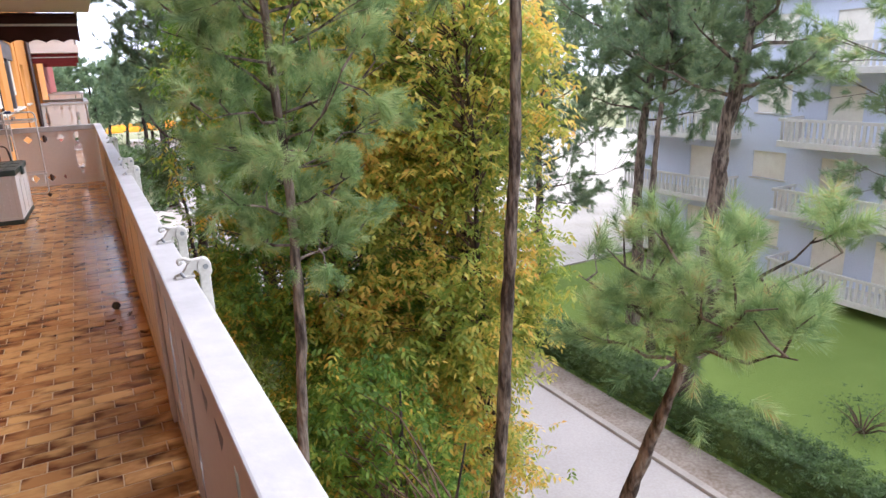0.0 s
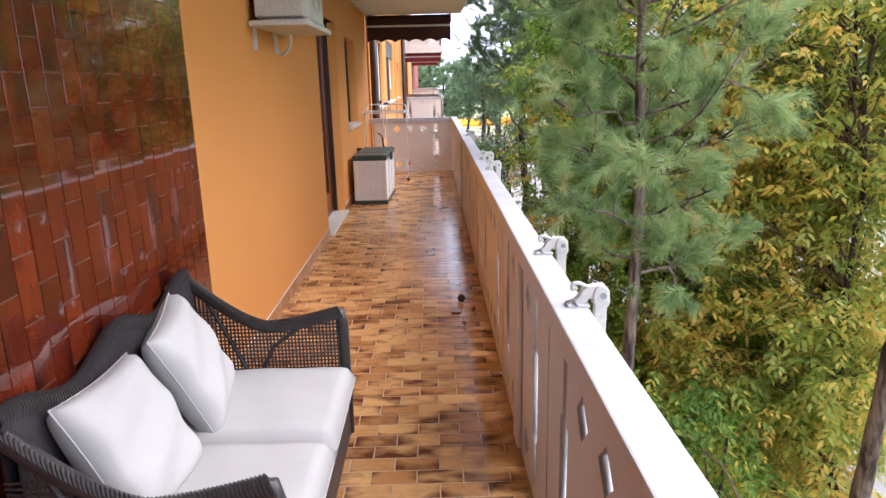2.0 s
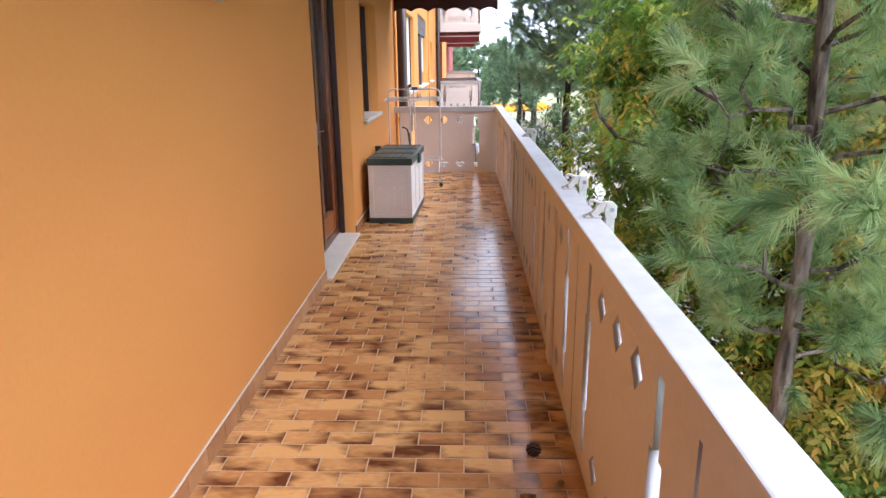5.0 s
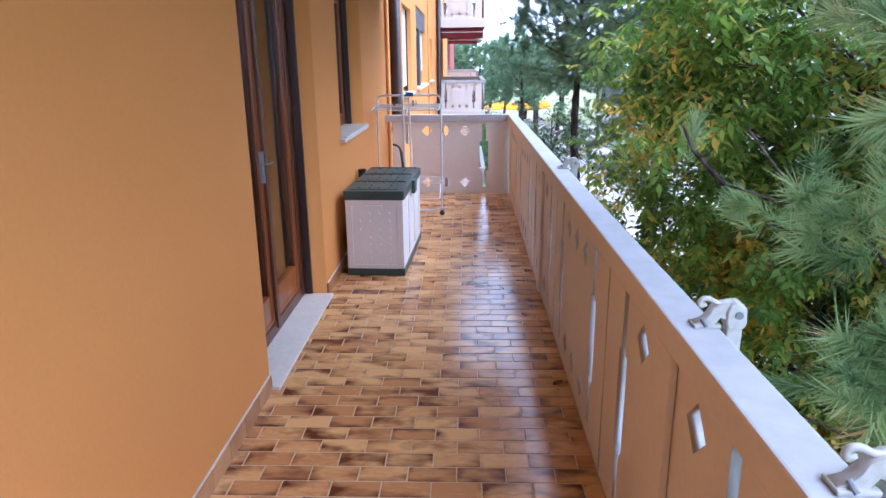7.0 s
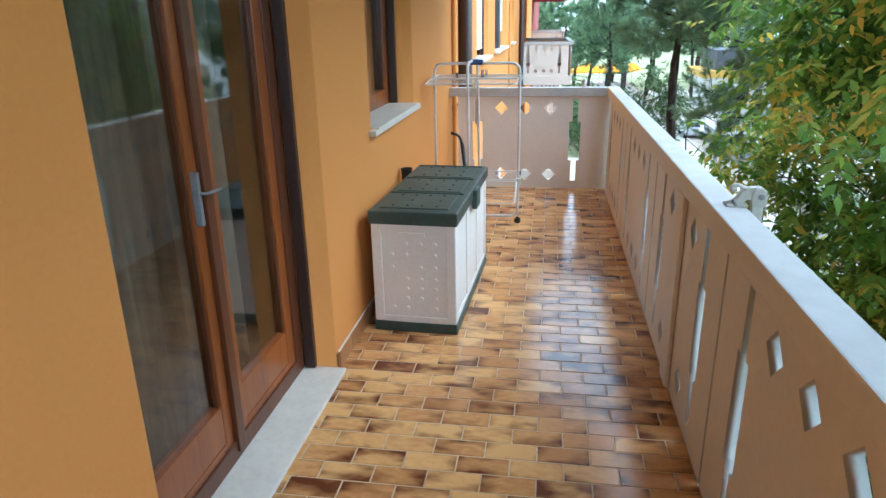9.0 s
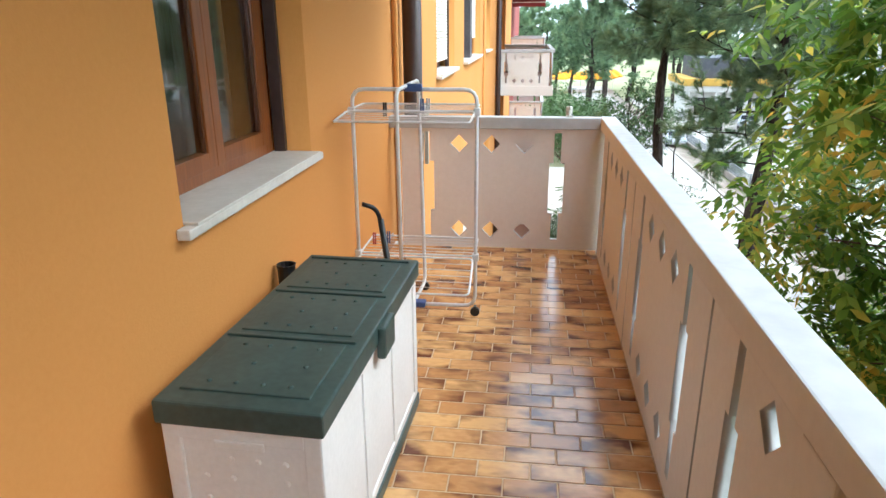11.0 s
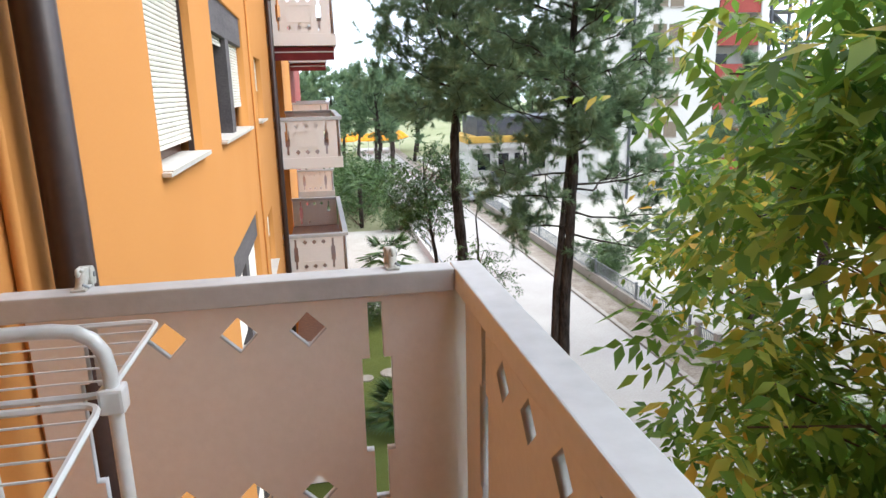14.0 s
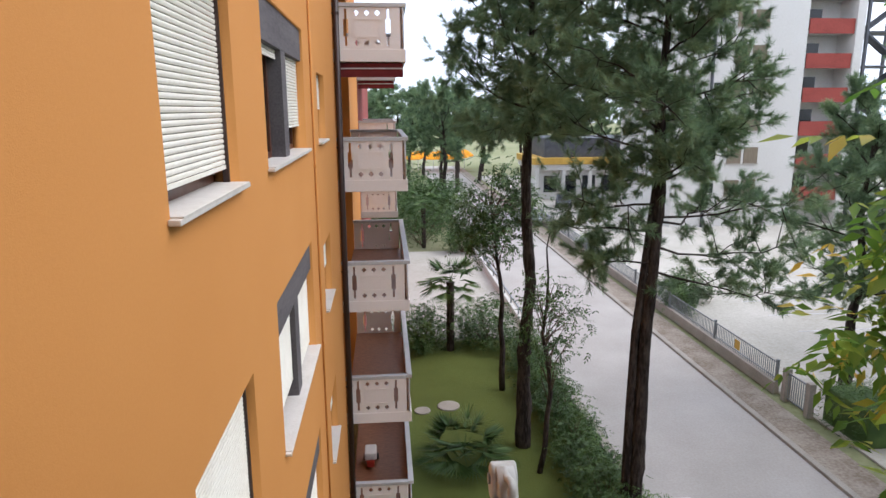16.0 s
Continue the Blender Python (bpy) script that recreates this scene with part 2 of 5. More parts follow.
DARK_GLASS = material("dark_car_glass", rgb(26, 30, 34), rough=0.08, bump=0)
CONE = material("brown_pine_cone", rgb(84, 56, 40), rgb(52, 34, 26), rough=0.8, bump=0.4)
DRY_LEAF = material("dry_leaf", rgb(176, 130, 72), rgb(140, 92, 48), rough=0.8, bump=0.1)
SKIRT = material("brown_skirting_tile", rgb(196, 146, 96), rgb(136, 88, 54), rough=0.35, grain=10, blotch=4, mix=0.8, bump=0.05, per_piece=0.5)


def glazed(name, light, mid, dark, rough, at, stretch):
    """Glazed tile: each piece its own tone, with darker flashed clouds across it."""
    m = material(name, light, mid, rough=rough, grain=26, blotch=at, mix=0.5, bump=0.06, bump_at=9, per_piece=0.9, stretch=stretch, spec=0.5)
    n, l = m.node_tree.nodes, m.node_tree.links
    geo = [k for k in n if k.bl_idname == "ShaderNodeNewGeometry"][0]
    mp = n.new("ShaderNodeMapping")
    mp.inputs["Scale"].default_value = tuple(3.2 * s for s in stretch)
    l.new(geo.outputs["Position"], mp.inputs["Vector"])
    off = n.new("ShaderNodeVectorMath")
    off.operation = "MULTIPLY_ADD"
    info = n.new("ShaderNodeObjectInfo")
    both = n.new("ShaderNodeMath")
    both.operation = "ADD"
    l.new(info.outputs["Random"], both.inputs[0])
    l.new(geo.outputs["Random Per Island"], both.inputs[1])
    l.new(both.outputs[0], off.inputs[0])
    off.inputs[1].default_value = (7.0, 3.0, 5.0)
    l.new(mp.outputs["Vector"], off.inputs[2])
    flash = n.new("ShaderNodeTexNoise")
    flash.inputs["Scale"].default_value, flash.inputs["Detail"].default_value = 1.6, 3.0
    l.new(off.outputs["Vector"], flash.inputs["Vector"])
    rng = n.new("ShaderNodeMapRange")
    rng.inputs["From Min"].default_value, rng.inputs["From Max"].default_value = 0.50, 0.72
    l.new(flash.outputs["Fac"], rng.inputs["Value"])
    mx = n.new("ShaderNodeMix")
    mx.data_type = "RGBA"
    first = [k for k in n if k.bl_idname == "ShaderNodeMix" and k.data_type == "RGBA" and k != mx][0]
    l.new(first.outputs["Result"], mx.inputs["A"])
    mx.inputs["B"].default_value = dark
    l.new(rng.outputs["Result"], mx.inputs["Factor"])
    l.new(mx.outputs["Result"], n["Principled BSDF"].inputs["Base Color"])
    return m


def flame_edges(m, x0, y0, long, short):
    """Flamed glaze gathers towards a tile's edges: adds the distance from its middle to the clouds."""
    n, l = m.node_tree.nodes, m.node_tree.links

    def calc(op, a, b=None):
        k = n.new("ShaderNodeMath")
        k.operation = op
        for i, v in enumerate((a, b)):
            if v is None:
                continue
            if isinstance(v, (int, float)):
                k.inputs[i].default_value = v
            else:
                l.new(v, k.inputs[i])
        return k.outputs[0]
    geo = [k for k in n if k.bl_idname == "ShaderNodeNewGeometry"][0]
    xyz = n.new("ShaderNodeSeparateXYZ")
    l.new(geo.outputs["Position"], xyz.inputs[0])
    v = calc("DIVIDE", calc("SUBTRACT", xyz.outputs["Y"], y0), short)
    row = calc("FLOOR", v)
    odd = calc("MULTIPLY", calc("MODULO", row, 2.0), 0.5)
    u = calc("ADD", calc("DIVIDE", calc("SUBTRACT", xyz.outputs["X"], x0), long), odd)
    eu = calc("ABSOLUTE", calc("SUBTRACT", calc("FRACT", u), 0.5))
    ev = calc("ABSOLUTE", calc("SUBTRACT", calc("FRACT", v), 0.5))
    edge = calc("POWER", calc("MULTIPLY", calc("MAXIMUM", eu, calc("MULTIPLY", ev, 0.9)), 2.0), 3.0)
    rng = [k for k in n if k.bl_idname == "ShaderNodeMapRange" and abs(k.inputs["From Max"].default_value - 0.72) < 1e-4][0]
    cloud_out = rng.inputs["Value"].links[0].from_socket
    l.new(calc("ADD", cloud_out, calc("MULTIPLY", edge, 0.09)), rng.inputs["Value"])
    rng.inputs["From Min"].default_value, rng.inputs["From Max"].default_value = 0.50, 0.70


FLOOR_TILE = glazed("flamed_brown_floor_tile", rgb(216, 168, 110), rgb(184, 131, 82), rgb(98, 54, 34), 0.17, 3.0, (0.8, 1.6, 1))
flame_edges(FLOOR_TILE, -1.38 + 0.002 - 0.035, -3.0, 0.2, 0.1)
WALL_TILE = glazed("glazed_red_brown_wall_tile", rgb(112, 42, 20), rgb(90, 30, 16), rgb(48, 18, 14), 0.0, 3.0, (1, 1.6, 0.8))
WALL_TILE.node_tree.nodes["Principled BSDF"].inputs["Coat Weight"].default_value = 1.0
WALL_TILE.node_tree.nodes["Principled BSDF"].inputs["Coat Roughness"].default_value = 0.02
for k in WALL_TILE.node_tree.nodes:
    if k.bl_idname == "ShaderNodeBump":
        k.inputs["Strength"].default_value, k.inputs["Distance"].default_value = 0.04, 0.006


# ---- helpers of this scene ----
def as_mesh(name, bm):
    me = bpy.data.meshes.new(name)
    bm.to_mesh(me)
    bm.free()
    return me


def part(name, shape, mat, parent=None, label="", smooth=False):
    """Links a bmesh or mesh as one object, under a thing or part where one is given."""
    me = as_mesh(name, shape) if isinstance(shape, bmesh.types.BMesh) else shape
    if not me.materials:
        me.materials.append(mat)
    if smooth:
        me.shade_smooth()
    ob = new(name, me)
    if parent is not None:
        ob.parent = parent
    return tagged(ob, label)


def thing(name, label, category, at=(0, 0, 0), turn=0.0, group="", kind=""):
    ob = new(name)
    ob.empty_display_size = 0.1
    ob.matrix_basis = pose(*at, 0, 0, turn)
    return tagged(ob, label, category, group, kind)


def box(x0, x1, y0, y1, z0, z1, bevel=0.0, bm=None):
    out = bmesh.new()
    bmesh.ops.create_cube(out, size=1.0, matrix=Matrix.LocRotScale(((x0 + x1) / 2, (y0 + y1) / 2, (z0 + z1) / 2), None, (x1 - x0, y1 - y0, z1 - z0)))
    if bevel:
        bmesh.ops.bevel(out, geom=out.edges[:], offset=bevel, segments=2, profile=0.6, affect="EDGES")
    return joined(out, bm)


def joined(out, bm):
    if bm is None:
        return out
    me = bpy.data.meshes.new("tmp")
    out.to_mesh(me)
    out.free()
    bm.from_mesh(me)
    bpy.data.meshes.remove(me)
    return bm


def sweep(points, radii, sides=8, bm=None, caps=True):
    """A tube along points; radii is one number or one a point."""
    bm = bm or bmesh.new()
    pts = [Vector(p) for p in points]
    radii = [radii] * len(pts) if isinstance(radii, (int, float)) else radii
    rings, side = [], None
    for k, p in enumerate(pts):
        d = (pts[min(k + 1, len(pts) - 1)] - pts[max(k - 1, 0)]).normalized()
        if side is None:
            side = d.orthogonal().normalized()
        side = (side - d * side.dot(d)).normalized()
        up = d.cross(side)
        rings.append([bm.verts.new(p + radii[k] * (math.cos(2 * math.pi * j / sides) * side + math.sin(2 * math.pi * j / sides) * up)) for j in range(sides)])
    for a, b in zip(rings, rings[1:]):
        for j in range(sides):
            bm.faces.new((a[j], a[(j + 1) % sides], b[(j + 1) % sides], b[j]))
    if caps:
        bm.faces.new(list(reversed(rings[0])))
        bm.faces.new(rings[-1])
    return bm


def lathe(profile, sides=12, at=(0, 0, 0)):
    """A turned body from (radius, height) pairs."""
    bm = bmesh.new()
    rings = [[bm.verts.new((at[0] + r * math.cos(2 * math.pi * j / sides), at[1] + r * math.sin(2 * math.pi * j / sides), at[2] + z)) for j in range(sides)] for r, z in profile]
    for a, b in zip(rings, rings[1:]):
        for j in range(sides):
            bm.faces.new((a[j], a[(j + 1) % sides], b[(j + 1) % sides], b[j]))
    bm.faces.new(list(reversed(rings[0])))
    bm.faces.new(rings[-1])
    return bm


def rounded(points, radius, steps=4):
    """A path with its inner corners rounded."""
    pts = [Vector(p) for p in points]
    out = [pts[0]]
    for a, b, c in zip(pts, pts[1:], pts[2:]):
        r = min(radius, (a - b).length / 2, (c - b).length / 2)
        p, q = b + (a - b).normalized() * r, b + (c - b).normalized() * r
        for k in range(steps + 1):
            t = k / steps
            out.append(p * (1 - t) ** 2 + b * 2 * t * (1 - t) + q * t * t)
    return out + [pts[-1]]


def plate(name, outer, holes, depth, turn):
    """A flat slab with holes cut right through it: outlines in its own plane, then turned into place. depth is its thickness."""
    cu = bpy.data.curves.new(name, "CURVE")
    cu.dimensions, cu.fill_mode, cu.extrude = "2D", "BOTH", depth / 2
    for loop in [outer] + holes:
        sp = cu.splines.new("POLY")
        sp.points.add(len(loop) - 1)
        for p, (x, y) in zip(sp.points, loop):
            p.co = (x, y, 0, 1)
        sp.use_cyclic_u = True
    ob = bpy.data.objects.new(name, cu)
    scene.collection.objects.link(ob)
    bpy.context.view_layer.update()
    me = bpy.data.meshes.new_from_object(ob.evaluated_get(bpy.context.evaluated_depsgraph_get()))
    me.name = name
    bpy.data.objects.remove(ob)
    bpy.data.curves.remove(cu)
    me.materials.clear()
    me.transform(turn)
    weld = bmesh.new()
    weld.from_mesh(me)
    bmesh.ops.remove_doubles(weld, verts=weld.verts, dist=1e-5)
    weld.to_mesh(me)
    weld.free()
    return me


def rect(x0, x1, y0, y1):
    return [(x0, y0), (x1, y0), (x1, y1), (x0, y1)]


# plane of a wall along y: outline x -> world y, outline y -> world z, facing +x
ALONG_Y = Matrix(((0, 0, 1, 0), (1, 0, 0, 0), (0, 1, 0, 0), (0, 0, 0, 1)))
# plane of a wall along x: outline x -> world x, outline y -> world z, facing -y
ALONG_X = Matrix(((1, 0, 0, 0), (0, 0, -1, 0), (0, 1, 0, 0), (0, 0, 0, 1)))


def points_mesh(name, verts, faces, mat, smooth=False):
    me = bpy.data.meshes.new(name)
    me.from_pydata(verts, [], faces)
    me.materials.append(mat)
    return me


def tri_mesh(name, corners, mat):
    """Many separate triangles, from an array n x 3 x 3."""
    n = len(corners)
    me = bpy.data.meshes.new(name)
    me.vertices.add(3 * n)
    me.vertices.foreach_set("co", np.asarray(corners, np.float32).ravel())
    me.loops.add(3 * n)
    me.loops.foreach_set("vertex_index", np.arange(3 * n, dtype=np.int32))
    me.polygons.add(n)
    me.polygons.foreach_set("loop_start", np.arange(0, 3 * n, 3, dtype=np.int32))
    me.update()
    me.materials.append(mat)
    return me


def kite_mesh(name, base, tip, wide, lift, mat):
    """Many leaves: from base to tip, with a half width and a fold along the middle."""
    n = len(base)
    mid = base * 0.58 + tip * 0.42
    quad = np.stack([base, mid + wide + lift, tip, mid - wide + lift], 1)
    me = bpy.data.meshes.new(name)
    me.vertices.add(4 * n)
    me.vertices.foreach_set("co", quad.astype(np.float32).ravel())
    idx = np.arange(n, dtype=np.int32)[:, None] * 4
    loops = (idx + np.array([0, 1, 2, 0, 2, 3], np.int32)).ravel()
    me.loops.add(6 * n)
    me.loops.foreach_set("vertex_index", loops)
    me.polygons.add(2 * n)
    me.polygons.foreach_set("loop_start", np.arange(0, 6 * n, 3, dtype=np.int32))
    me.update()
    me.materials.append(mat)
    return me


def unit(v):
    return v / np.maximum(np.linalg.norm(v, axis=-1, keepdims=True), 1e-9)


# ---- the house: facade, balcony, rail ----
WALL, GROUND, STOREY = -1.38, -9.3, 2.98
PANEL_X, CAP_TOP, END_Y, SOUTH = 0.163, 0.985, 12.82, -3.0

# facade openings: y0, y1, z0, z1
DOOR = (7.55, 8.98, 0.0, 2.36)
WINDOW = (9.82, 11.03, 1.03, 2.26)
ROLLER = (15.36, 17.06, 1.09, 2.52)
PAIR = (18.34, 21.55, 1.09, 2.72)
NARROW = (23.35, 24.75, 1.09, 2.26)
openings = [DOOR, WINDOW]
for k in (1, 0, -1, -2, -3):
    for y0, y1, z0, z1 in (ROLLER, PAIR, NARROW):
        openings.append((y0, y1, z0 + k * STOREY, z1 + k * STOREY))
facade = plate("wall_facade", rect(SOUTH, 27.62, GROUND, 7.2), [rect(y0, y1, z0, z1) for y0, y1, z0, z1 in openings], 0.25, Matrix.Translation((WALL - 0.125, 0, 0)) @ ALONG_Y)
tagged(part("wall_facade", facade, ORANGE), "smooth orange rendered apartment house facade", "wall", kind="structure")
tagged(part("floor_slab", box(WALL - 0.002, 0.25, SOUTH, END_Y + 0.10, -0.26, -0.012), CAP), "painted concrete balcony slab", "floor", kind="structure")
tagged(part("ceiling", box(WALL + 0.002, 0.36, SOUTH, END_Y + 0.10, 2.80, 3.04, 0.01), CEILING), "pale painted underside of the balcony above", "ceiling", kind="structure")
tagged(part("wall_south", box(WALL, 0.26, SOUTH - 0.2, SOUTH, -0.26, 2.8), ORANGE), "orange rendered wall closing the balcony", "wall", kind="structure")
# a room behind the openings, so that the glass shows a dim interior
room = box(-5.2, -5.0, 6.0, 12.9, -0.1, 2.8)
for b in ((-5.0, -1.64, 5.8, 6.0, -0.1, 2.8), (-5.0, -1.64, 12.9, 13.1, -0.1, 2.8), (-5.0, -1.64, 6.0, 12.9, -0.3, -0.1), (-5.0, -1.64, 6.0, 12.9, 2.8, 3.0)):
    box(*b, bm=room)
tagged(part("wall_room", room, ROOM), "plain plaster walls of the room indoors", "wall", kind="structure")


def slot(cx, z0=0.07, z1=0.87, narrow=0.026, wide=0.055, w0=0.275, w1=0.655):
    return [(cx - narrow, z0), (cx + narrow, z0), (cx + narrow, w0), (cx + wide, w0), (cx + wide, w1), (cx + narrow, w1), (cx + narrow, z1), (cx - narrow, z1),
            (cx - narrow, w1), (cx - wide, w1), (cx - wide, w0), (cx - narrow, w0)]


def diamond(cx, cz, r=0.066):
    return [(cx - r, cz), (cx, cz - r * 1.02), (cx + r, cz), (cx, cz + r * 1.02)]


def rail_panel(name, width, slot_at, turn, step=0.238, off=0.0, depth=0.04, low=-0.008, high=0.905):
    """One cast panel: a shaped slot near each end, three diamonds above and below between them."""
    holes = [slot(-slot_at), slot(slot_at)]
    for k in (-1, 0, 1):
        holes += [diamond(k * step, 0.785), diamond(k * step, 0.135)]
    me = plate(name, rect(off - width / 2, off + width / 2, low, high), holes, depth, turn)
    me.materials.append(PANEL)
    me.materials.append(CAP)
    face = turn.to_3x3() @ Vector((0, 0, 1))
    for p in me.polygons:
        p.material_index = 1 if abs(p.normal.dot(face)) < 0.5 else 0
    return me


PITCH, FIRST = 1.464, 1.76
railing = thing("balcony_railing", "beige cast concrete balcony railing with slots, diamonds and white cap", "railing")
long_panel = rail_panel("panel", PITCH - 0.020, 0.46, ALONG_Y)
for k in range(-3, 8):
    ob = part("panel", long_panel, PANEL, railing)
    ob.location = (PANEL_X + 0.02, FIRST + PITCH * k, 0)
end_panel = rail_panel("end_panel", 1.44, 0.478, ALONG_X, off=0.052)
ob = part("end_panel", end_panel, PANEL, railing)
ob.location = (-0.63, END_Y + 0.02, 0)
part("corner_post", box(0.139, 0.225, END_Y + 0.001, END_Y + 0.07, 0.0, 0.898, 0.004), PANEL, railing)
# square posts that carry the panels, proud on the inner side, at the middle of every second one
for y in (-2.64, 0.29, 3.20, 6.13, 9.06):
    part("post", box(PANEL_X - 0.022, PANEL_X - 0.002, y - 0.07, y + 0.07, 0.012, 0.899, 0.006), PANEL, railing)
# the long cap: white on top and outside, its inner side painted like the panels
cap = part("cap", box(0.138, 0.245, SOUTH, END_Y + 0.062, 0.902, CAP_TOP, 0.007), CAP, railing, "white painted concrete cap, chipped at the edges")
cap.data.materials.append(PANEL)
for p in cap.data.polygons:
    p.material_index = 1 if p.normal.x < -0.9 else 0
part("end_cap", box(WALL + 0.002, 0.136, END_Y - 0.040, END_Y + 0.062, 0.900, CAP_TOP - 0.001, 0.007), CAP, railing, "white painted concrete cap")

# skirting along the wall
skirting = thing("baseboard", "brown tile skirting along the orange wall", "skirting", kind="structure")
skirt_piece = as_mesh("skirting_tile", box(0, 0.012, 0.002, 0.198, 0.0, 0.085, 0.002))
skirt_piece.materials.append(SKIRT)
for a, b in ((3.73, 7.54), (9.0, 12.8)):
    for k in range(int((b - a) / 0.2)):
        part("skirting_tile", skirt_piece, SKIRT, skirting).location = (WALL + 0.001, a + 0.2 * k, 0)
    part("top_joint", box(WALL + 0.001, WALL + 0.009, a, b, 0.085, 0.092, 0.002), MARBLE, skirting, "pale filler line over the skirting")
for y in (DOOR[0] - 0.001, DOOR[1] + 0.013):
    part("reveal_tile", box(WALL - 0.14, WALL + 0.012, y - 0.012, y, 0.019, 0.085, 0.002), SKIRT, skirting)


# ---- windows and doors ----
def sill(y0, y1, z, parent, out=0.05):
    part("window_sill", box(WALL - 0.24, WALL + out + 0.012, y0 + 0.001, y1 - 0.001, z + 0.002, z + 0.012, 0.003), MARBLE, parent, "pale stone sill with a stepped edge")
    part("sill_edge", box(WALL + 0.001, WALL + out + 0.008, y0 - 0.048, y1 + 0.048, z - 0.032, z + 0.001, 0.006), MARBLE, parent)


def frame_of(y0, y1, z0, z1, x, wide, deep, mat, parent, name="window_frame"):
    bm = box(x - deep, x, y0, y0 + wide, z0, z1, 0.004)
    box(x - deep, x, y1 - wide, y1, z0, z1, 0.004, bm)
    box(x - deep, x, y0 + wide - 0.002, y1 - wide + 0.002, z0, z0 + wide, 0.004, bm)
    box(x - deep, x, y0 + wide - 0.002, y1 - wide + 0.002, z1 - wide, z1, 0.004, bm)
    return part(name, bm, mat, parent)


def casement(y0, y1, z0, z1, x, wide, parent, low=0.0):
    leaf = frame_of(y0, y1, z0, z1, x, wide, 0.055, WOOD, parent, "casement")
    if low:
        part("bottom_rail", box(x - 0.052, x - 0.003, y0 + wide, y1 - wide, z0 + wide, z0 + low, 0.003), WOOD, leaf)
    pane = part("pane", box(x - 0.034, x - 0.026, y0 + wide - 0.01, y1 - wide + 0.01, z0 + max(low, wide) - 0.01, z1 - wide + 0.01), GLASS, leaf)
    pane.visible_shadow = False
    bead = box(x - 0.02, x - 0.008, y0 + wide, y0 + wide + 0.012, z0 + max(low, wide), z1 - wide)
    box(x - 0.02, x - 0.008, y1 - wide - 0.012, y1 - wide, z0 + max(low, wide), z1 - wide, bm=bead)
    part("glazing_bead", bead, WOOD_DARK, leaf)
    return leaf


def curtain(y0, y1, z0, z1, x, name="curtain"):
    verts, faces, n = [], [], int((y1 - y0) / 0.02)
    for k in range(n + 1):
        y = y0 + (y1 - y0) * k / n
        dx = 0.025 * math.sin(y * 44) + 0.012 * math.sin(y * 97)
        verts += [(x + dx, y, z0), (x + dx * 0.8, y, z1)]
    for k in range(n):
        faces.append((2 * k, 2 * k + 2, 2 * k + 3, 2 * k + 1))
    me = points_mesh(name, verts, faces, CURTAIN)
    ob = part(name, me, CURTAIN, smooth=True)
    ob.modifiers.new("thick", "SOLIDIFY").thickness = 0.004
    return tagged(ob, "beige gathered curtain hanging behind the glass", "curtain")


door = thing("door_1", "varnished wooden glazed double balcony door, closed", "door", kind="structure")
y0, y1, z0, z1 = DOOR
part("threshold", box(WALL - 0.24, WALL + 0.045, y0 + 0.002, y1 - 0.002, -0.01, 0.018, 0.004), MARBLE, door, "pale stone door threshold")
frame_of(y0 + 0.03, y1 - 0.03, 0.02, z1, WALL - 0.155, 0.075, 0.06, WOOD_DARK, door, "door_frame")
for a, b in ((y0, y0 + 0.028), (y1 - 0.028, y1)):
    part("shutter_guide", box(WALL - 0.15, WALL - 0.10, a, b, 0.02, z1, 0.003), BROWN_METAL, door, "dark brown metal shutter guide")
mid = (y0 + y1) / 2
leaf_a = casement(y0 + 0.09, mid + 0.01, 0.04, z1 - 0.08, WALL - 0.165, 0.085, door, low=0.24)
leaf_b = casement(mid + 0.012, y1 - 0.09, 0.04, z1 - 0.08, WALL - 0.165, 0.085, door, low=0.24)
part("cover_strip", box(WALL - 0.165, WALL - 0.145, mid - 0.02, mid + 0.035, 0.05, z1 - 0.09, 0.004), WOOD_DARK, door)
handle_x, handle_y = WALL - 0.145, mid - 0.06
part("handle_plate", box(handle_x - 0.02, handle_x + 0.006, handle_y - 0.009, handle_y + 0.009, 0.96, 1.14, 0.004), FENCE, leaf_a, "brushed steel handle plate")
part("handle", sweep(rounded([(handle_x, handle_y, 1.07), (handle_x + 0.032, handle_y, 1.07), (handle_x + 0.034, handle_y + 0.085, 1.068)], 0.015), 0.0055, 8), FENCE, leaf_a, "brushed steel lever handle", smooth=True)
part("lintel_box", box(WALL - 0.24, WALL - 0.02, y0, y1, z1, z1 + 0.004), BROWN_METAL, door)
curtain(y0 + 0.15, y1 - 0.15, 0.06, 2.2, WALL - 0.36)

window = thing("window_1", "varnished wooden double casement window, closed", "window", kind="structure")
y0, y1, z0, z1 = WINDOW
sill(y0, y1, z0, window, 0.036)
frame_of(y0 + 0.03, y1 - 0.03, z0 + 0.012, z1, WALL - 0.175, 0.07, 0.07, WOOD, window)
for a, b in ((y0, y0 + 0.028), (y1 - 0.028, y1)):
    part("shutter_guide", box(WALL - 0.17, WALL - 0.115, a, b, z0 + 0.012, z1, 0.003), BROWN_METAL, window, "dark brown metal shutter guide")
mid = (y0 + y1) / 2
casement(y0 + 0.085, mid + 0.002, z0 + 0.055, z1 - 0.06, WALL - 0.17, 0.065, window)
casement(mid + 0.004, y1 - 0.085, z0 + 0.055, z1 - 0.06, WALL - 0.17, 0.065, window)
curtain(y0 + 0.08, y1 - 0.08, z0 + 0.02, z1, WALL - 0.34)


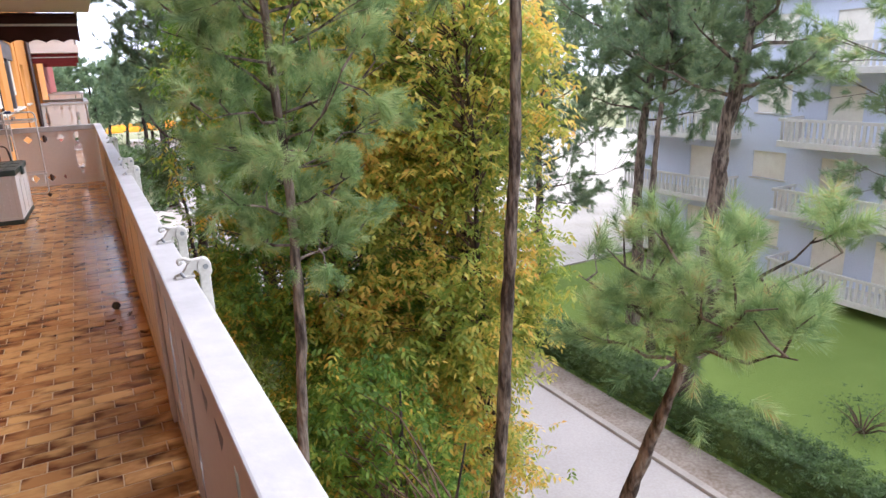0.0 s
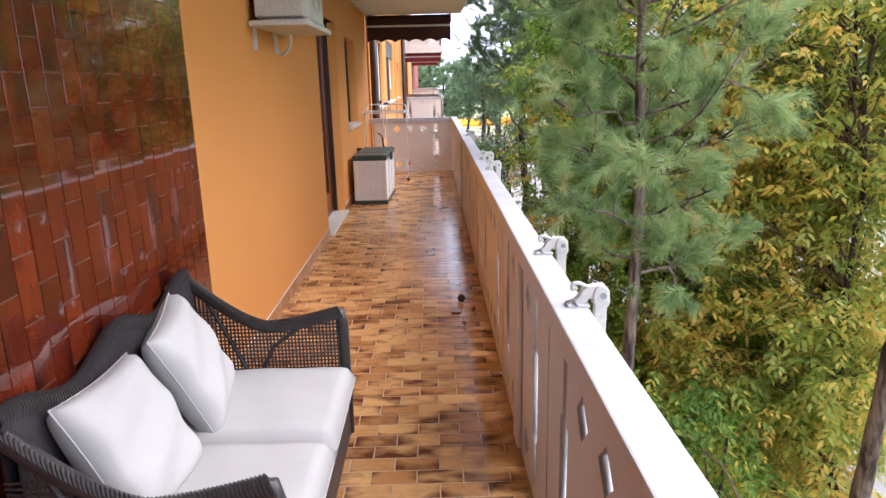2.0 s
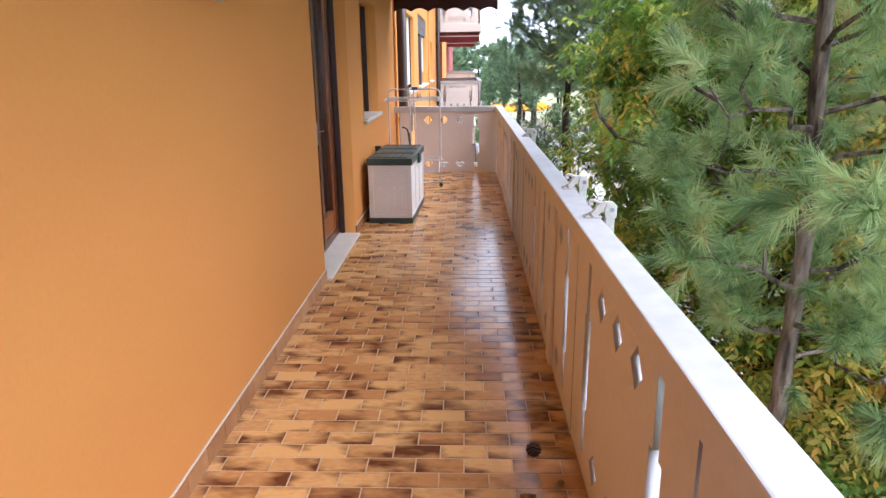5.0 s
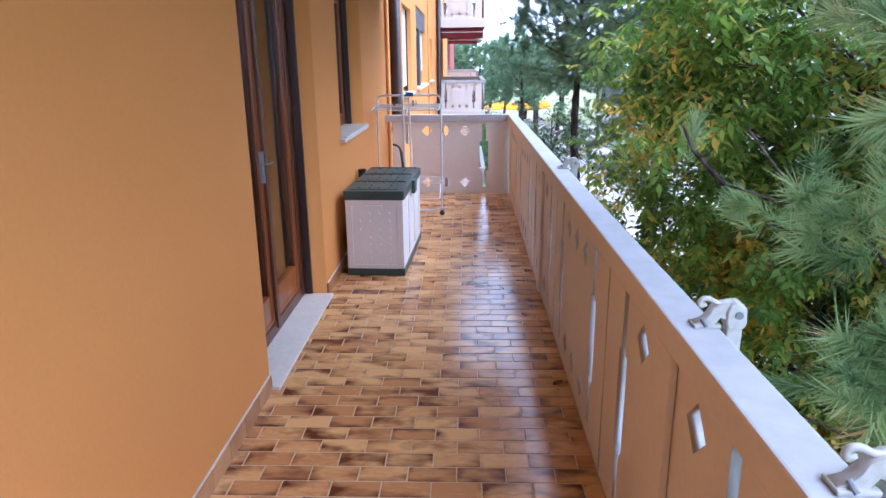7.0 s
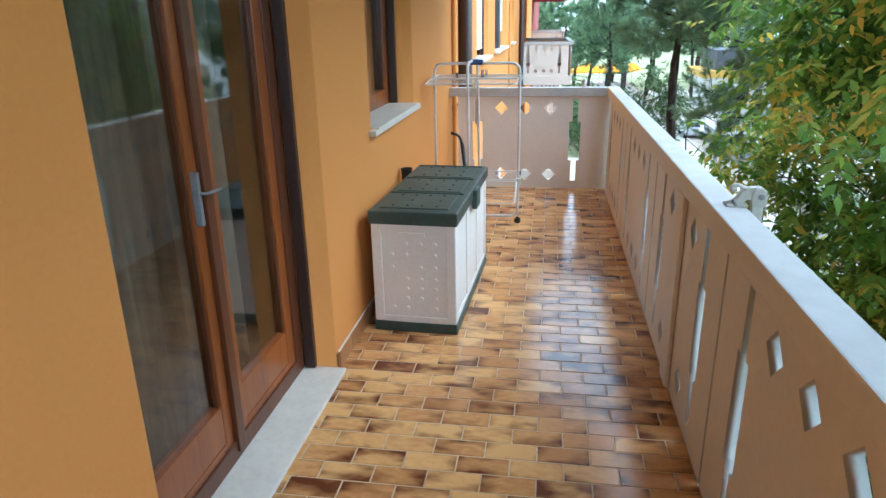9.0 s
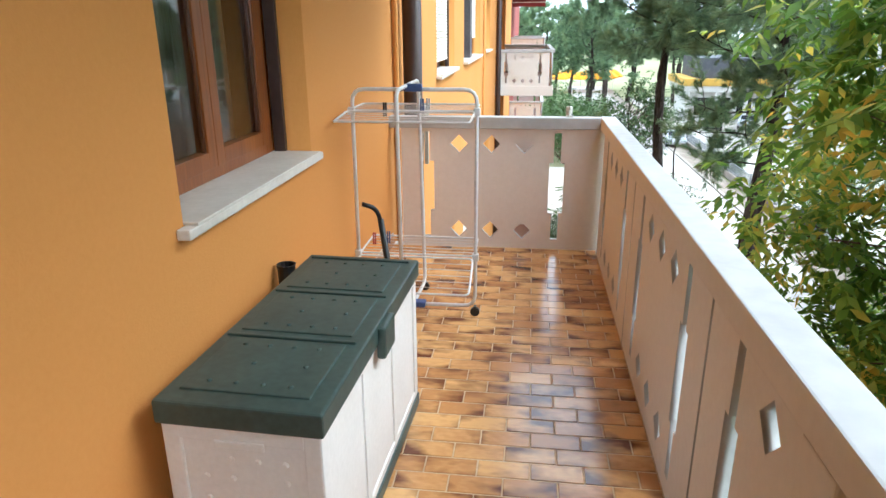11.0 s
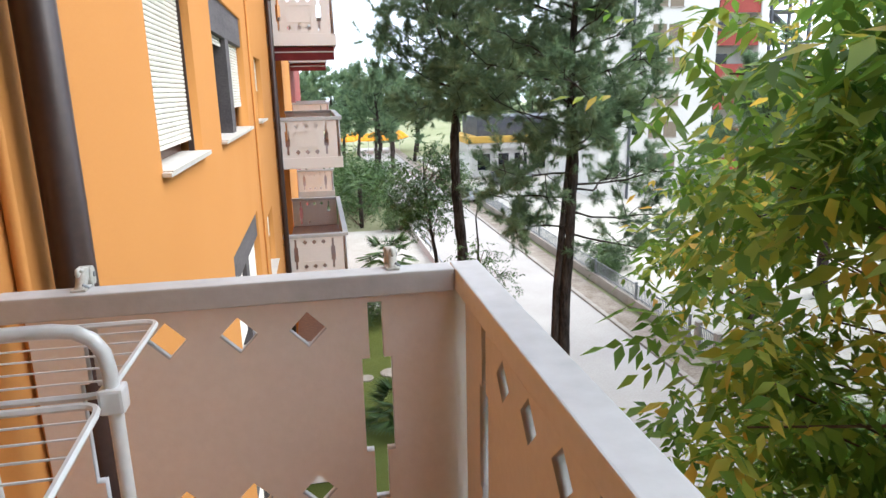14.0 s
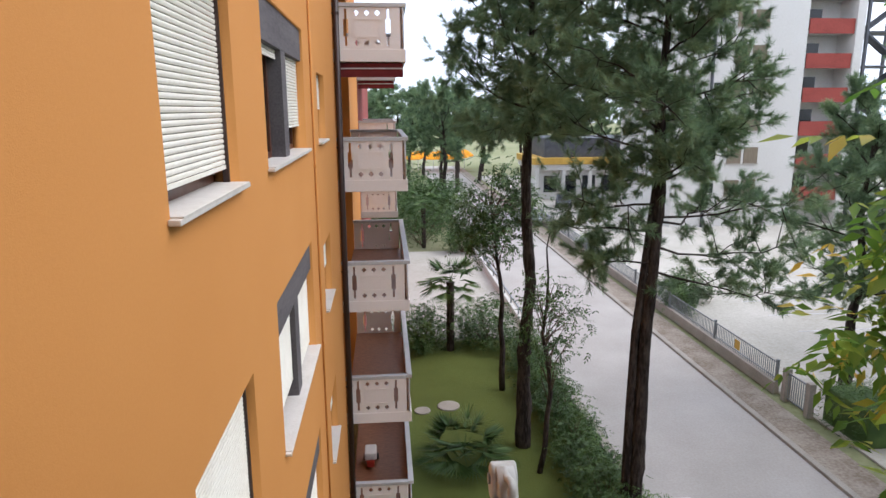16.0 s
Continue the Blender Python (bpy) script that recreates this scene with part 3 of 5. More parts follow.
def roller(y0, y1, z0, z1, bottom, parent, x=WALL - 0.10):
    """A roller shutter let down to bottom: each slat a convex strip."""
    h, bm = 0.039, bmesh.new()
    n = int((z1 - bottom) / h)
    for k in range(n):
        z = z1 - h * k
        prof = [(x - 0.006, z), (x + 0.006, z - 0.007), (x + 0.008, z - 0.020), (x + 0.004, z - 0.033), (x - 0.006, z - 0.036)]
        ring = [[bm.verts.new((px, y, pz)) for px, pz in prof] for y in (y0, y1)]
        for j in range(4):
            bm.faces.new((ring[0][j], ring[0][j + 1], ring[1][j + 1], ring[1][j]))
        bm.faces.new((ring[0][4], ring[0][0], ring[1][0], ring[1][4]))
    box(x - 0.008, x + 0.01, y0, y1, z1 - h * n - 0.03, z1 - h * n, 0.003, bm)
    return part("roller_shutter", bm, SHUTTER, parent, "ivory roller shutter")


def pane_behind(y0, y1, z0, z1, parent, x=WALL - 0.19):
    fr = frame_of(y0, y1, z0, z1, x, 0.07, 0.045, WOOD_DARK, parent)
    part("pane", box(x - 0.03, x - 0.022, y0 + 0.06, y1 - 0.06, z0 + 0.06, z1 - 0.06), DARK_GLASS, fr)


number = 2
for k in (1, 0, -1, -2, -3):
    dz = k * STOREY
    y0, y1, z0, z1 = ROLLER
    w = thing("window_%d" % number, "facade window with ivory roller shutter let down over a stone sill", "window", kind="structure", group="facade windows with roller shutters")
    sill(y0, y1, z0 + dz, w, 0.06)
    roller(y0 + 0.03, y1 - 0.03, z0 + dz, z1 + dz, z0 + dz + 0.12, w)
    pane_behind(y0 + 0.01, y1 - 0.01, z0 + dz + 0.01, z1 + dz, w)
    part("shutter_guide", box(WALL - 0.12, WALL - 0.07, y1 - 0.03, y1 - 0.001, z0 + dz, z1 + dz, 0.003), BROWN_METAL, w, "dark brown shutter guide")
    y0, y1, z0, z1 = PAIR
    w = thing("window_%d" % (number + 1), "wide facade window with grey shutter box and half-lowered shutter", "window", kind="structure", group="wide facade windows")
    sill(y0, y1, z0 + dz, w, 0.06)
    mid = y0 + 1.55
    part("shutter_box", box(WALL - 0.20, WALL - 0.03, y0 + 0.002, y1 - 0.002, z1 + dz - 0.42, z1 + dz - 0.002, 0.006), GREY_WOOD, w, "weathered grey boarded shutter box")
    part("mullion", box(WALL - 0.20, WALL - 0.03, mid - 0.17, mid + 0.17, z0 + dz - 0.01, z1 + dz - 0.42, 0.006), GREY_WOOD, w, "weathered grey wooden mullion")
    roller(y0 + 0.03, mid - 0.18, z0 + dz, z1 + dz - 0.42, z0 + dz + (1.10 if k == 0 else 0.25), w)
    roller(mid + 0.18, y1 - 0.03, z0 + dz, z1 + dz - 0.42, z0 + dz + (0.32 if k == 0 else 0.1), w)
    pane_behind(y0 + 0.01, mid - 0.17, z0 + dz + 0.01, z1 + dz - 0.4, w)
    pane_behind(mid + 0.17, y1 - 0.01, z0 + dz + 0.01, z1 + dz - 0.4, w)
    y0, y1, z0, z1 = NARROW
    w = thing("window_%d" % (number + 2), "narrow facade window with shutter half lowered over a stone sill", "window", kind="structure", group="narrow facade windows")
    sill(y0, y1, z0 + dz, w, 0.06)
    roller(y0 + 0.03, y1 - 0.03, z0 + dz, z1 + dz, z0 + dz + 0.55, w)
    pane_behind(y0 + 0.01, y1 - 0.01, z0 + dz + 0.01, z1 + dz, w)
    number += 3


def downpipe(y, x, radius, z0, z1, mat, label):
    p = thing("downpipe", label, "downpipe", at=(x, y, z0))
    part("pipe", sweep([(0, 0, 0), (0, 0, z1 - z0)], radius, 14), mat, p, smooth=True)
    z = 0.12 if z1 - z0 < 12 else 1.1
    while z < z1 - z0:
        part("collar", sweep([(0, 0, z), (0, 0, z + 0.05)], radius + 0.008, 14), mat, p)
        part("wall_bracket", box(WALL - x - 0.002, -radius * 0.6, -0.012, 0.012, z + 0.01, z + 0.04), mat, p)
        z += STOREY
    return p


downpipe(13.25, WALL + 0.105, 0.075, GROUND, 7.0, BROWN_METAL, "dark brown metal rainwater downpipe on the orange facade")
downpipe(27.50, WALL + 0.09, 0.07, GROUND, 7.0, BROWN_METAL, "dark brown metal rainwater downpipe beside the far balconies")
downpipe(12.99, WALL + 0.026, 0.022, GROUND, 7.0, ORANGE, "thin orange painted pipe on the facade")
downpipe(22.4, WALL + 0.02, 0.018, GROUND, 7.0, ORANGE, "thin orange painted pipe on the facade")


# ---- the balconies further along the house ----
def far_balcony(y0, length, level, mat_wall=PANEL, awning=True, group="balconies further along the house"):
    b = thing("balcony", "beige concrete balcony with cut-out railing and tiled floor", "balcony", at=(0, y0, level), group=group)
    part("slab", box(WALL + 0.002, 0.27, 0, length, -0.28, -0.002, 0.01), mat_wall, b)
    part("floor", box(WALL + 0.002, 0.20, 0.06, length - 0.06, 0.0, 0.012), FAR_FLOOR, b, "worn brown tiled balcony floor")
    for y in (0.035, length - 0.035):
        p = part("end_panel", FAR_END, mat_wall, b)
        p.location = (-0.60, y, 0)
    part("frame_moulding", FAR_FRAME, mat_wall, b).location = (-0.60, 0.001, 0)
    n = max(1, round(length / PITCH))
    for k in range(n):
        p = part("panel", long_panel, mat_wall, b)
        p.scale = (1, length / n / PITCH, 1)
        p.location = (0.215, length * (k + 0.5) / n, 0)
    bm = box(0.15, 0.29, 0, length, 0.91, 1.0, 0.008)
    box(WALL + 0.002, 0.149, -0.02, 0.12, 0.91, 0.998, 0.008, bm)
    box(WALL + 0.002, 0.149, length - 0.12, length + 0.02, 0.91, 0.998, 0.008, bm)
    part("cap", bm, CAP, b, "white painted rail cap")
    if awning:
        aw = box(WALL + 0.05, 0.20, 0.10, 0.55, -0.42, -0.30, 0.02)
        part("rolled_awning", aw, RED_AWNING, b, "rolled dark red awning under the slab")
        part("awning_valance", box(WALL + 0.05, 0.20, 0.06, 0.09, -0.62, -0.42), RED_AWNING, b, "dark red awning valance")
        part("awning_bar", box(WALL + 0.04, 0.21, 0.04, 0.10, -0.44, -0.41, 0.01), WHITE_METAL, b, "white awning bar")
    return b


FAR_END = rail_panel("end_panel", 1.50, 0.478, ALONG_X)
bm = bmesh.new()
for b in ((-0.30, 0.30, -0.012, 0.0, 0.64, 0.66), (-0.30, 0.30, -0.012, 0.0, 0.26, 0.28), (-0.30, -0.28, -0.012, 0.0, 0.28, 0.64), (0.28, 0.30, -0.012, 0.0, 0.28, 0.64)):
    box(*b, bm=bm)
FAR_FRAME = as_mesh("frame_moulding", bm)
for k in (2, 1, 0, -1, -2, -3):
    far_balcony(27.53, 6.2, k * STOREY, awning=k in (1, 2))
for k in (1, 0, -1, -2):
    far_balcony(41.0, 6.2, k * STOREY + 0.15, mat_wall=CAP, awning=k == 1, group="white balconies of the next house")
recess = box(WALL - 1.2, WALL - 1.0, 27.62, 34.0, GROUND, 7.2)
tagged(part("wall_recess", recess, ORANGE), "orange rendered facade behind the far balconies", "wall", kind="structure")
tagged(part("wall_far", box(WALL - 1.2, WALL, 34.0, 40.9, GROUND, 7.2), ORANGE), "orange rendered facade further along", "wall", kind="structure")
tagged(part("wall_next_house", box(WALL - 1.2, WALL, 40.95, 60.0, GROUND, 5.6), BRICK_RED), "red facade of the next house", "wall", kind="structure")
tagged(part("wall_back", box(-9.0, -8.8, -12, 60, GROUND, 7.2), ORANGE), "orange rendered rear wall of the house", "wall", kind="structure")
tagged(part("roof", box(-9.2, -0.6, -12.2, 41.0, 7.2, 7.5), BROWN_METAL), "dark flat eaves of the apartment house", "roof", kind="structure")
tagged(part("wall_flank", box(-9.0, -1.7, -12.2, -12.0, GROUND, 7.2), ORANGE), "orange rendered flank of the house", "wall", kind="structure")
tagged(part("wall_facade_south", box(WALL - 0.25, WALL - 0.002, -12.0, SOUTH - 0.002, GROUND, 7.2), ORANGE), "orange rendered facade", "wall", kind="structure")


# ---- ground, road, far buildings ----
def sheet(name, x0, x1, y0, y1, z, mat, label, category, thick=0.02):
    return tagged(part(name, box(x0, x1, y0, y1, z - thick, z), mat), label, category, kind="structure")


sheet("ground", -300, 400, -300, 500, GROUND - 0.06, EARTH, "sandy ground with thin grass reaching the horizon", "ground")
sheet("road", 6.95, 12.75, -60, 140, GROUND, ROAD, "pale grey worn asphalt street", "road", 0.03)
sheet("lawn", WALL, 6.6, -20, 41.6, GROUND + 0.03, LAWN_SHADE, "mown lawn beside the house, tree shade in its olive-green colour", "lawn", 0.06)
sheet("pavement", 13.0, 14.2, -60, 140, GROUND + 0.07, PAVEMENT, "narrow pavement strewn with dead leaves", "pavement", 0.1)
tagged(part("kerb", box(12.76, 12.99, -60, 140, GROUND - 0.05, GROUND + 0.10, 0.015), KERB), "grey concrete kerb stones", "kerb", kind="structure")
tagged(part("kerb_near", box(6.62, 6.93, -60, 140, GROUND - 0.05, GROUND + 0.12, 0.015), KERB), "grey concrete kerb stones", "kerb", kind="structure")
sheet("garden", 14.25, 90, -60, 27.6, GROUND + 0.03, LAWN, "green lawn of the garden opposite", "lawn", 0.06)
sheet("car_park", 14.9, 80, 27.9, 120, GROUND + 0.02, YARD, "pale concrete car park", "car park", 0.06)
sheet("yard", WALL, 6.6, 42.0, 62, GROUND + 0.025, YARD, "pale concrete yard", "yard", 0.06)
sheet("garden_path", 17.5, 29.0, 6.2, 7.6, GROUND + 0.04, PAVEMENT, "pale garden path across the lawn", "path", 0.03)
for k in range(8):
    m = part("parking_line", box(20.0, 25.0, 36.0 + 2.6 * k, 36.1 + 2.6 * k, GROUND + 0.021, GROUND + 0.026), CAP)
    tagged(m, "faded white parking bay line on concrete", "road marking", kind="structure")
for x, y, r in ((1.9, 34.6, 0.42), (0.9, 34.3, 0.3)):
    c = tagged(part("drain_cover", lathe([(r, 0), (r, 0.05), (r - 0.05, 0.07), (0.01, 0.07)], 18, (x, y, GROUND + 0.02)), KERB), "pale concrete drain cover in the lawn", "drain cover")

# street wall, fence and gate beyond the road
fence = thing("fence", "low concrete wall with grey metal fence along the car park", "fence", at=(14.7, 0, GROUND))
part("base_wall", box(-0.12, 0.12, 34.5, 74, 0, 0.5, 0.02), KERB, fence, "weathered low concrete wall")
bm = box(-0.02, 0.02, 34.6, 74, 1.25, 1.29)
box(-0.02, 0.02, 34.6, 74, 0.62, 0.66, bm=bm)
part("fence_rail", bm, FENCE, fence)
bm = bmesh.new()
for k in range(280):
    y = 34.65 + 0.14 * k
    vs = [bm.verts.new((dx, y + dy, z)) for z in (0.5, 1.3) for dx, dy in ((-0.01, -0.015), (0.01, -0.015), (0.01, 0.015), (-0.01, 0.015))]
    for j in range(4):
        bm.faces.new((vs[j], vs[(j + 1) % 4], vs[4 + (j + 1) % 4], vs[4 + j]))
tagged(part("fence_infill", bm, FENCE, fence), kind="stuff")
for k in range(9):
    part("post", box(-0.05, 0.05, 34.5 + 4.9 * k, 34.6 + 4.9 * k, 0.5, 1.4), FENCE, fence)
part("yellow_sign", box(-0.06, -0.045, 37.2, 37.6, 0.75, 1.15), YELLOW, fence, "small yellow notice")
gate = thing("gate", "grey metal sliding gate beside the hedge", "gate", at=(14.7, 0, GROUND))
for y in (32.5, 33.9):
    part("gate_post", box(-0.12, 0.12, y - 0.12, y + 0.12, 0, 1.3, 0.02), KERB, gate)
bm = bmesh.new()
for k in range(10):
    box(-0.012, 0.012, 32.65 + 0.125 * k, 32.68 + 0.125 * k, 0.15, 1.15, bm=bm)
part("gate_bars", bm, FENCE, gate)
for z in (0.12, 1.12):
    part("gate_rail", box(-0.02, 0.02, 32.62, 33.8, z, z + 0.05), FENCE, gate)
low = thing("low_wall", "low white wall with rail along the yard", "wall", at=(6.45, 0, GROUND))
part("base_wall", box(-0.1, 0.1, 42, 66, 0, 0.5, 0.02), WHITE_WALL, low)
part("rail", box(-0.03, 0.03, 42, 66, 0.85, 0.92), FENCE, low)
for k in range(13):
    part("post", box(-0.03, 0.03, 42 + 2 * k - 0.03, 42 + 2 * k + 0.03, 0.5, 0.86), FENCE, low)


BALUSTER = as_mesh("baluster", box(-0.03, 0.03, -0.06, 0.06, 0.0, 0.87))
BALUSTER.materials.append(WHITE_WALL)


def villa():
    """The pale blue house across the garden: its balconies and windows face the street."""
    h = thing("apartment_house", "pale blue and white apartment house with white balconies", "building", at=(29.0, 0, GROUND))
    holes, floors = [], (0.85, 4.15, 7.3, 10.45)
    for z in floors:
        holes += [rect(19.5, 21.3, z + 1.05, z + 2.35), rect(13.2, 15.0, z, z + 2.3), rect(23.2, 25.2, z, z + 2.3), rect(16.2, 17.8, z, z + 2.3), rect(8.0, 9.8, z + 1.05, z + 2.35)]
    part("wall", plate("wall", rect(2, 29, 0, 13.6), holes, 0.3, Matrix.Translation((0.15, 0, 0)) @ ALONG_Y), PALE_BLUE, h, "pale blue rendered wall")
    part("body", box(0.32, 12, 2.02, 28.98, 0, 13.58), WHITE_WALL, h)
    part("roof", box(-0.7, 12.6, 1.4, 29.6, 13.6, 14.0, 0.05), WHITE_WALL, h)
    for z in floors:
        for a, b, z0, z1 in ((19.5, 21.3, z + 1.05, z + 2.35), (8.0, 9.8, z + 1.05, z + 2.35), (13.2, 15.0, z, z + 2.3), (16.2, 17.8, z, z + 2.3), (23.2, 25.2, z, z + 2.3)):
            w = part("window", box(0.10, 0.18, a, b, z0, z1), SHUTTER, h, "ivory shuttered window")
            part("sill", box(-0.06, 0.1, a - 0.08, b + 0.08, z0 - 0.07, z0, 0.01), WHITE_WALL, w)
        for a, b in ((22.0, 28.6), (12.2, 18.9)):
            bal = part("balcony", box(-1.7, 0.0, a, b, z - 0.28, z, 0.02), WHITE_WALL, h, "white balcony")
            bm = box(-1.7, -1.6, a, b, z + 0.86, z + 0.98)
            box(-1.6, 0, a, a + 0.1, z + 0.86, z + 0.98, bm=bm)
            box(-1.6, 0, b - 0.1, b, z + 0.86, z + 0.98, bm=bm)
            part("handrail", bm, WHITE_WALL, bal)
            spots = [(-1.65, a + 0.26 * k + 0.06, 0) for k in range(int((b - a) / 0.26))]
            for k in range(6):
                spots += [(-1.44 + 0.26 * k, b - 0.05, 90), (-1.44 + 0.26 * k, a + 0.05, 90)]
            for bx, by, turn in spots:
                part("baluster", BALUSTER, WHITE_WALL, bal).matrix_basis = pose(bx, by, z, 0, 0, turn)


villa()


def tower():
    """The tall white block with red balconies, far up the street."""
    t = thing("tower_block", "tall off-white apartment tower with brick-red balconies", "building", at=(0, 70, GROUND))
    part("body", box(26, 37.6, 0, 14, 0, 44), WHITE_WALL, t, "streaked off-white rendered wall")
    part("core", box(37.6, 42.0, 2.2, 14, 0, 44), WHITE_WALL, t)
    part("pillar", box(42.0, 42.8, -0.2, 14, 0, 44), WHITE_WALL, t)
    part("pipe", sweep([(29.0, -0.12, 0), (29.0, -0.12, 43)], 0.14, 8), SLATE, t, "dark rainwater pipe")
    for k in range(14):
        z = 2.6 + 3.0 * k
        b = part("balcony", box(37.7, 41.95, 0.0, 2.2, z - 0.2, z), WHITE_WALL, t)
        part("parapet", box(37.7, 41.95, -0.06, 0.06, z - 0.25, z + 1.05), BRICK_RED, b, "brick-red balcony parapet")
        part("balcony_door", box(38.4, 40.2, 2.14, 2.2, z, z + 2.1), DARK_GLASS, b)
        for a in (31.0, 32.6):
            w = part("window", box(a, a + 1.35, -0.04, 0.06, z + 0.3, z + 1.75), CURTAIN, t, "tan shuttered window")
            part("sill", box(a - 0.05, a + 1.4, -0.14, 0, z + 0.2, z + 0.3), KERB, w)
        part("small_window", box(29.3, 29.9, -0.04, 0.06, z + 0.6, z + 1.5), DARK_GLASS, t)
    stair = thing("fire_escape", "dark grey steel outside staircase on the tower", "staircase", at=(43.2, 70, GROUND))
    for x in (0.0, 4.2):
        for y in (0, 3):
            part("column", box(x - 0.12, x + 0.12, y - 0.12, y + 0.12, 0, 40), SLATE, stair)
    for k in range(13):
        z = 2.6 + 3.0 * k
        part("landing", box(0, 4.2, 0, 3, z - 0.12, z), SLATE, stair)
        fl = box(-2.2, 2.2, 0.2, 1.3, -0.08, 0.08)
        bmesh.ops.transform(fl, matrix=Matrix.Translation((2.1, 0, z + 1.5)) @ Matrix.Rotation(radians(-36 if k % 2 else 36), 4, "Y"), verts=fl.verts)
        part("flight", fl, SLATE, stair)


tower()

kiosk = thing("low_building", "low white building with a yellow flat roof edge", "building", at=(0, 90, GROUND))
part("wall", box(18.4, 32, 0.5, 9, 0, 3.6), WHITE_WALL, kiosk)
part("fascia", box(17.4, 33, -0.4, 9.5, 4.3, 5.1, 0.05), YELLOW, kiosk, "yellow fascia")
part("upper_floor", box(19.0, 31, 0.5, 9, 5.1, 7.4), SLATE, kiosk)
part("soffit", box(17.6, 32.8, -0.2, 9.3, 3.6, 4.3), WHITE_WALL, kiosk)
for k in range(5):
    part("column", box(17.8 + 3.3 * k, 18.2 + 3.3 * k, -0.2, 0.2, 0, 3.6), WHITE_WALL, kiosk)
    part("window", box(19.0 + 2.4 * k, 20.6 + 2.4 * k, 0.42, 0.5, 0.9, 2.9), DARK_GLASS, kiosk)
for k in range(9):
    x, y = 4.5 + 1.25 * k, 128 + 3.0 * (k % 3)
    p = thing("parasol", "open orange sun parasol on a pole", "parasol", at=(x, y, GROUND), group="orange parasols in the distance")
    part("canopy", lathe([(1.75, 2.3), (1.7, 2.5), (0.9, 3.2), (0.05, 3.6)], 8), PARASOL, p)
    part("pole", sweep([(0, 0, 0), (0, 0, 2.4)], 0.05, 6), WHITE_METAL, p)


def car(x, y, turn, paint, label):
    c = thing("car", label, "car", at=(x, y, GROUND + 0.02), turn=turn, group="cars parked by the low building")
    side = [(-2.05, 0.32), (-2.08, 0.62), (-1.95, 0.86), (-1.1, 0.96), (-0.55, 1.42), (0.75, 1.46), (1.55, 1.02), (2.02, 0.92), (2.08, 0.4), (1.95, 0.28)]
    bm = bmesh.new()
    rows = [[bm.verts.new((px, w * (0.86 if pz > 1.2 else 1.0), pz)) for px, pz in side] for w in (-0.86, 0.86)]
    for j in range(len(side)):
        k = (j + 1) % len(side)
        bm.faces.new((rows[0][j], rows[0][k], rows[1][k], rows[1][j]))
    bm.faces.new(list(reversed(rows[0])))
    bm.faces.new(rows[1])
    bmesh.ops.bevel(bm, geom=bm.edges[:], offset=0.06, segments=2, affect="EDGES")
    body = part("body", bm, paint, c)
    g = bmesh.new()
    for w in (-1, 1):
        f = [g.verts.new((px, w * 0.845, pz)) for px, pz in ((-0.95, 0.98), (-0.52, 1.306), (0.7, 1.38), (1.3, 1.04))]
        g.faces.new(f)
    f = [g.verts.new(p) for p in ((-1.12, -0.66, 1.0), (-1.12, 0.66, 1.0), (-0.62, 0.6, 1.4), (-0.62, -0.6, 1.4))]
    g.faces.new(f)
    bmesh.ops.solidify(g, geom=g.faces[:], thickness=0.02)
    part("windows", g, DARK_GLASS, body)
    for px in (-1.3, 1.3):
        for w in (-0.8, 0.8):
            wheel = part("wheel", sweep([(px, w - 0.1, 0.32), (px, w + 0.1, 0.32)], 0.32, 16), TYRE, c)
            part("rim", sweep([(px, w - 0.11, 0.32), (px, w + 0.11, 0.32)], 0.19, 12), FENCE, wheel)
    for w in (-0.6, 0.6):
        part("headlight", box(-2.08, -1.98, w - 0.16, w + 0.16, 0.62, 0.76, 0.02), GLASS, c)


car(19.9, 84.5, 75, CAR_DARK, "black parked hatchback car beside the low building")
car(24.0, 86.5, 70, CAR_SILVER, "silver parked estate car beside the low building")
car(13.5, 74.0, 90, CAR_SILVER, "pale parked van-like car at the roadside")


# ---- trees, hedges, shrubs ----
RNG = np.random.default_rng(7)


def trunk_path(rng, base, top, n=9, wander=0.12):
    t = np.linspace(0, 1, n)[:, None]
    p = np.array(base) * (1 - t) + np.array(top) * t
    w = np.cumsum(rng.normal(0, wander, (n, 2)), 0)
    w -= np.linspace(0, 1, n)[:, None] * w[-1]
    p[:, :2] += w
    return p


def at_height(path, z):
    k = np.clip(np.searchsorted(path[:, 2], z) - 1, 0, len(path) - 2)
    f = (z - path[k, 2]) / max(path[k + 1, 2] - path[k, 2], 1e-6)
    return path[k] * (1 - f) + path[k + 1] * f


def needle_crown(rng, tips, dirs, count, length, width, mat, name="crown"):
    """Shoots like bottle brushes: needles set all along each shoot, fanning forwards, thickest at its end."""
    n = len(tips)
    p = np.repeat(tips, count, 0)
    a = np.repeat(dirs, count, 0)
    shoot = np.repeat(rng.uniform(0.8, 1.7, (n, 1)), count, 0) * length
    open_ = np.repeat(rng.uniform(0.5, 1.1, (n, 1)), count, 0)
    along = rng.uniform(0, 1, (n * count, 1)) ** 0.7
    round_ = rng.normal(0, 1, (n * count, 3))
    round_ = unit(round_ - a * (round_ * a).sum(1, keepdims=True))
    d = unit(a * (0.35 + 0.65 * along) + round_ * open_ * rng.uniform(0.6, 1.05, (n * count, 1)))
    p = p + a * along * shoot
    L = length * rng.uniform(0.7, 1.1, (n * count, 1))
    s = unit(np.cross(d, rng.normal(0, 1, (n * count, 3)))) * width
    tip = p + d * L + np.array([0, 0, -0.10]) * L
    return tri_mesh(name, np.stack([p - s, p + s, tip], 1), mat)


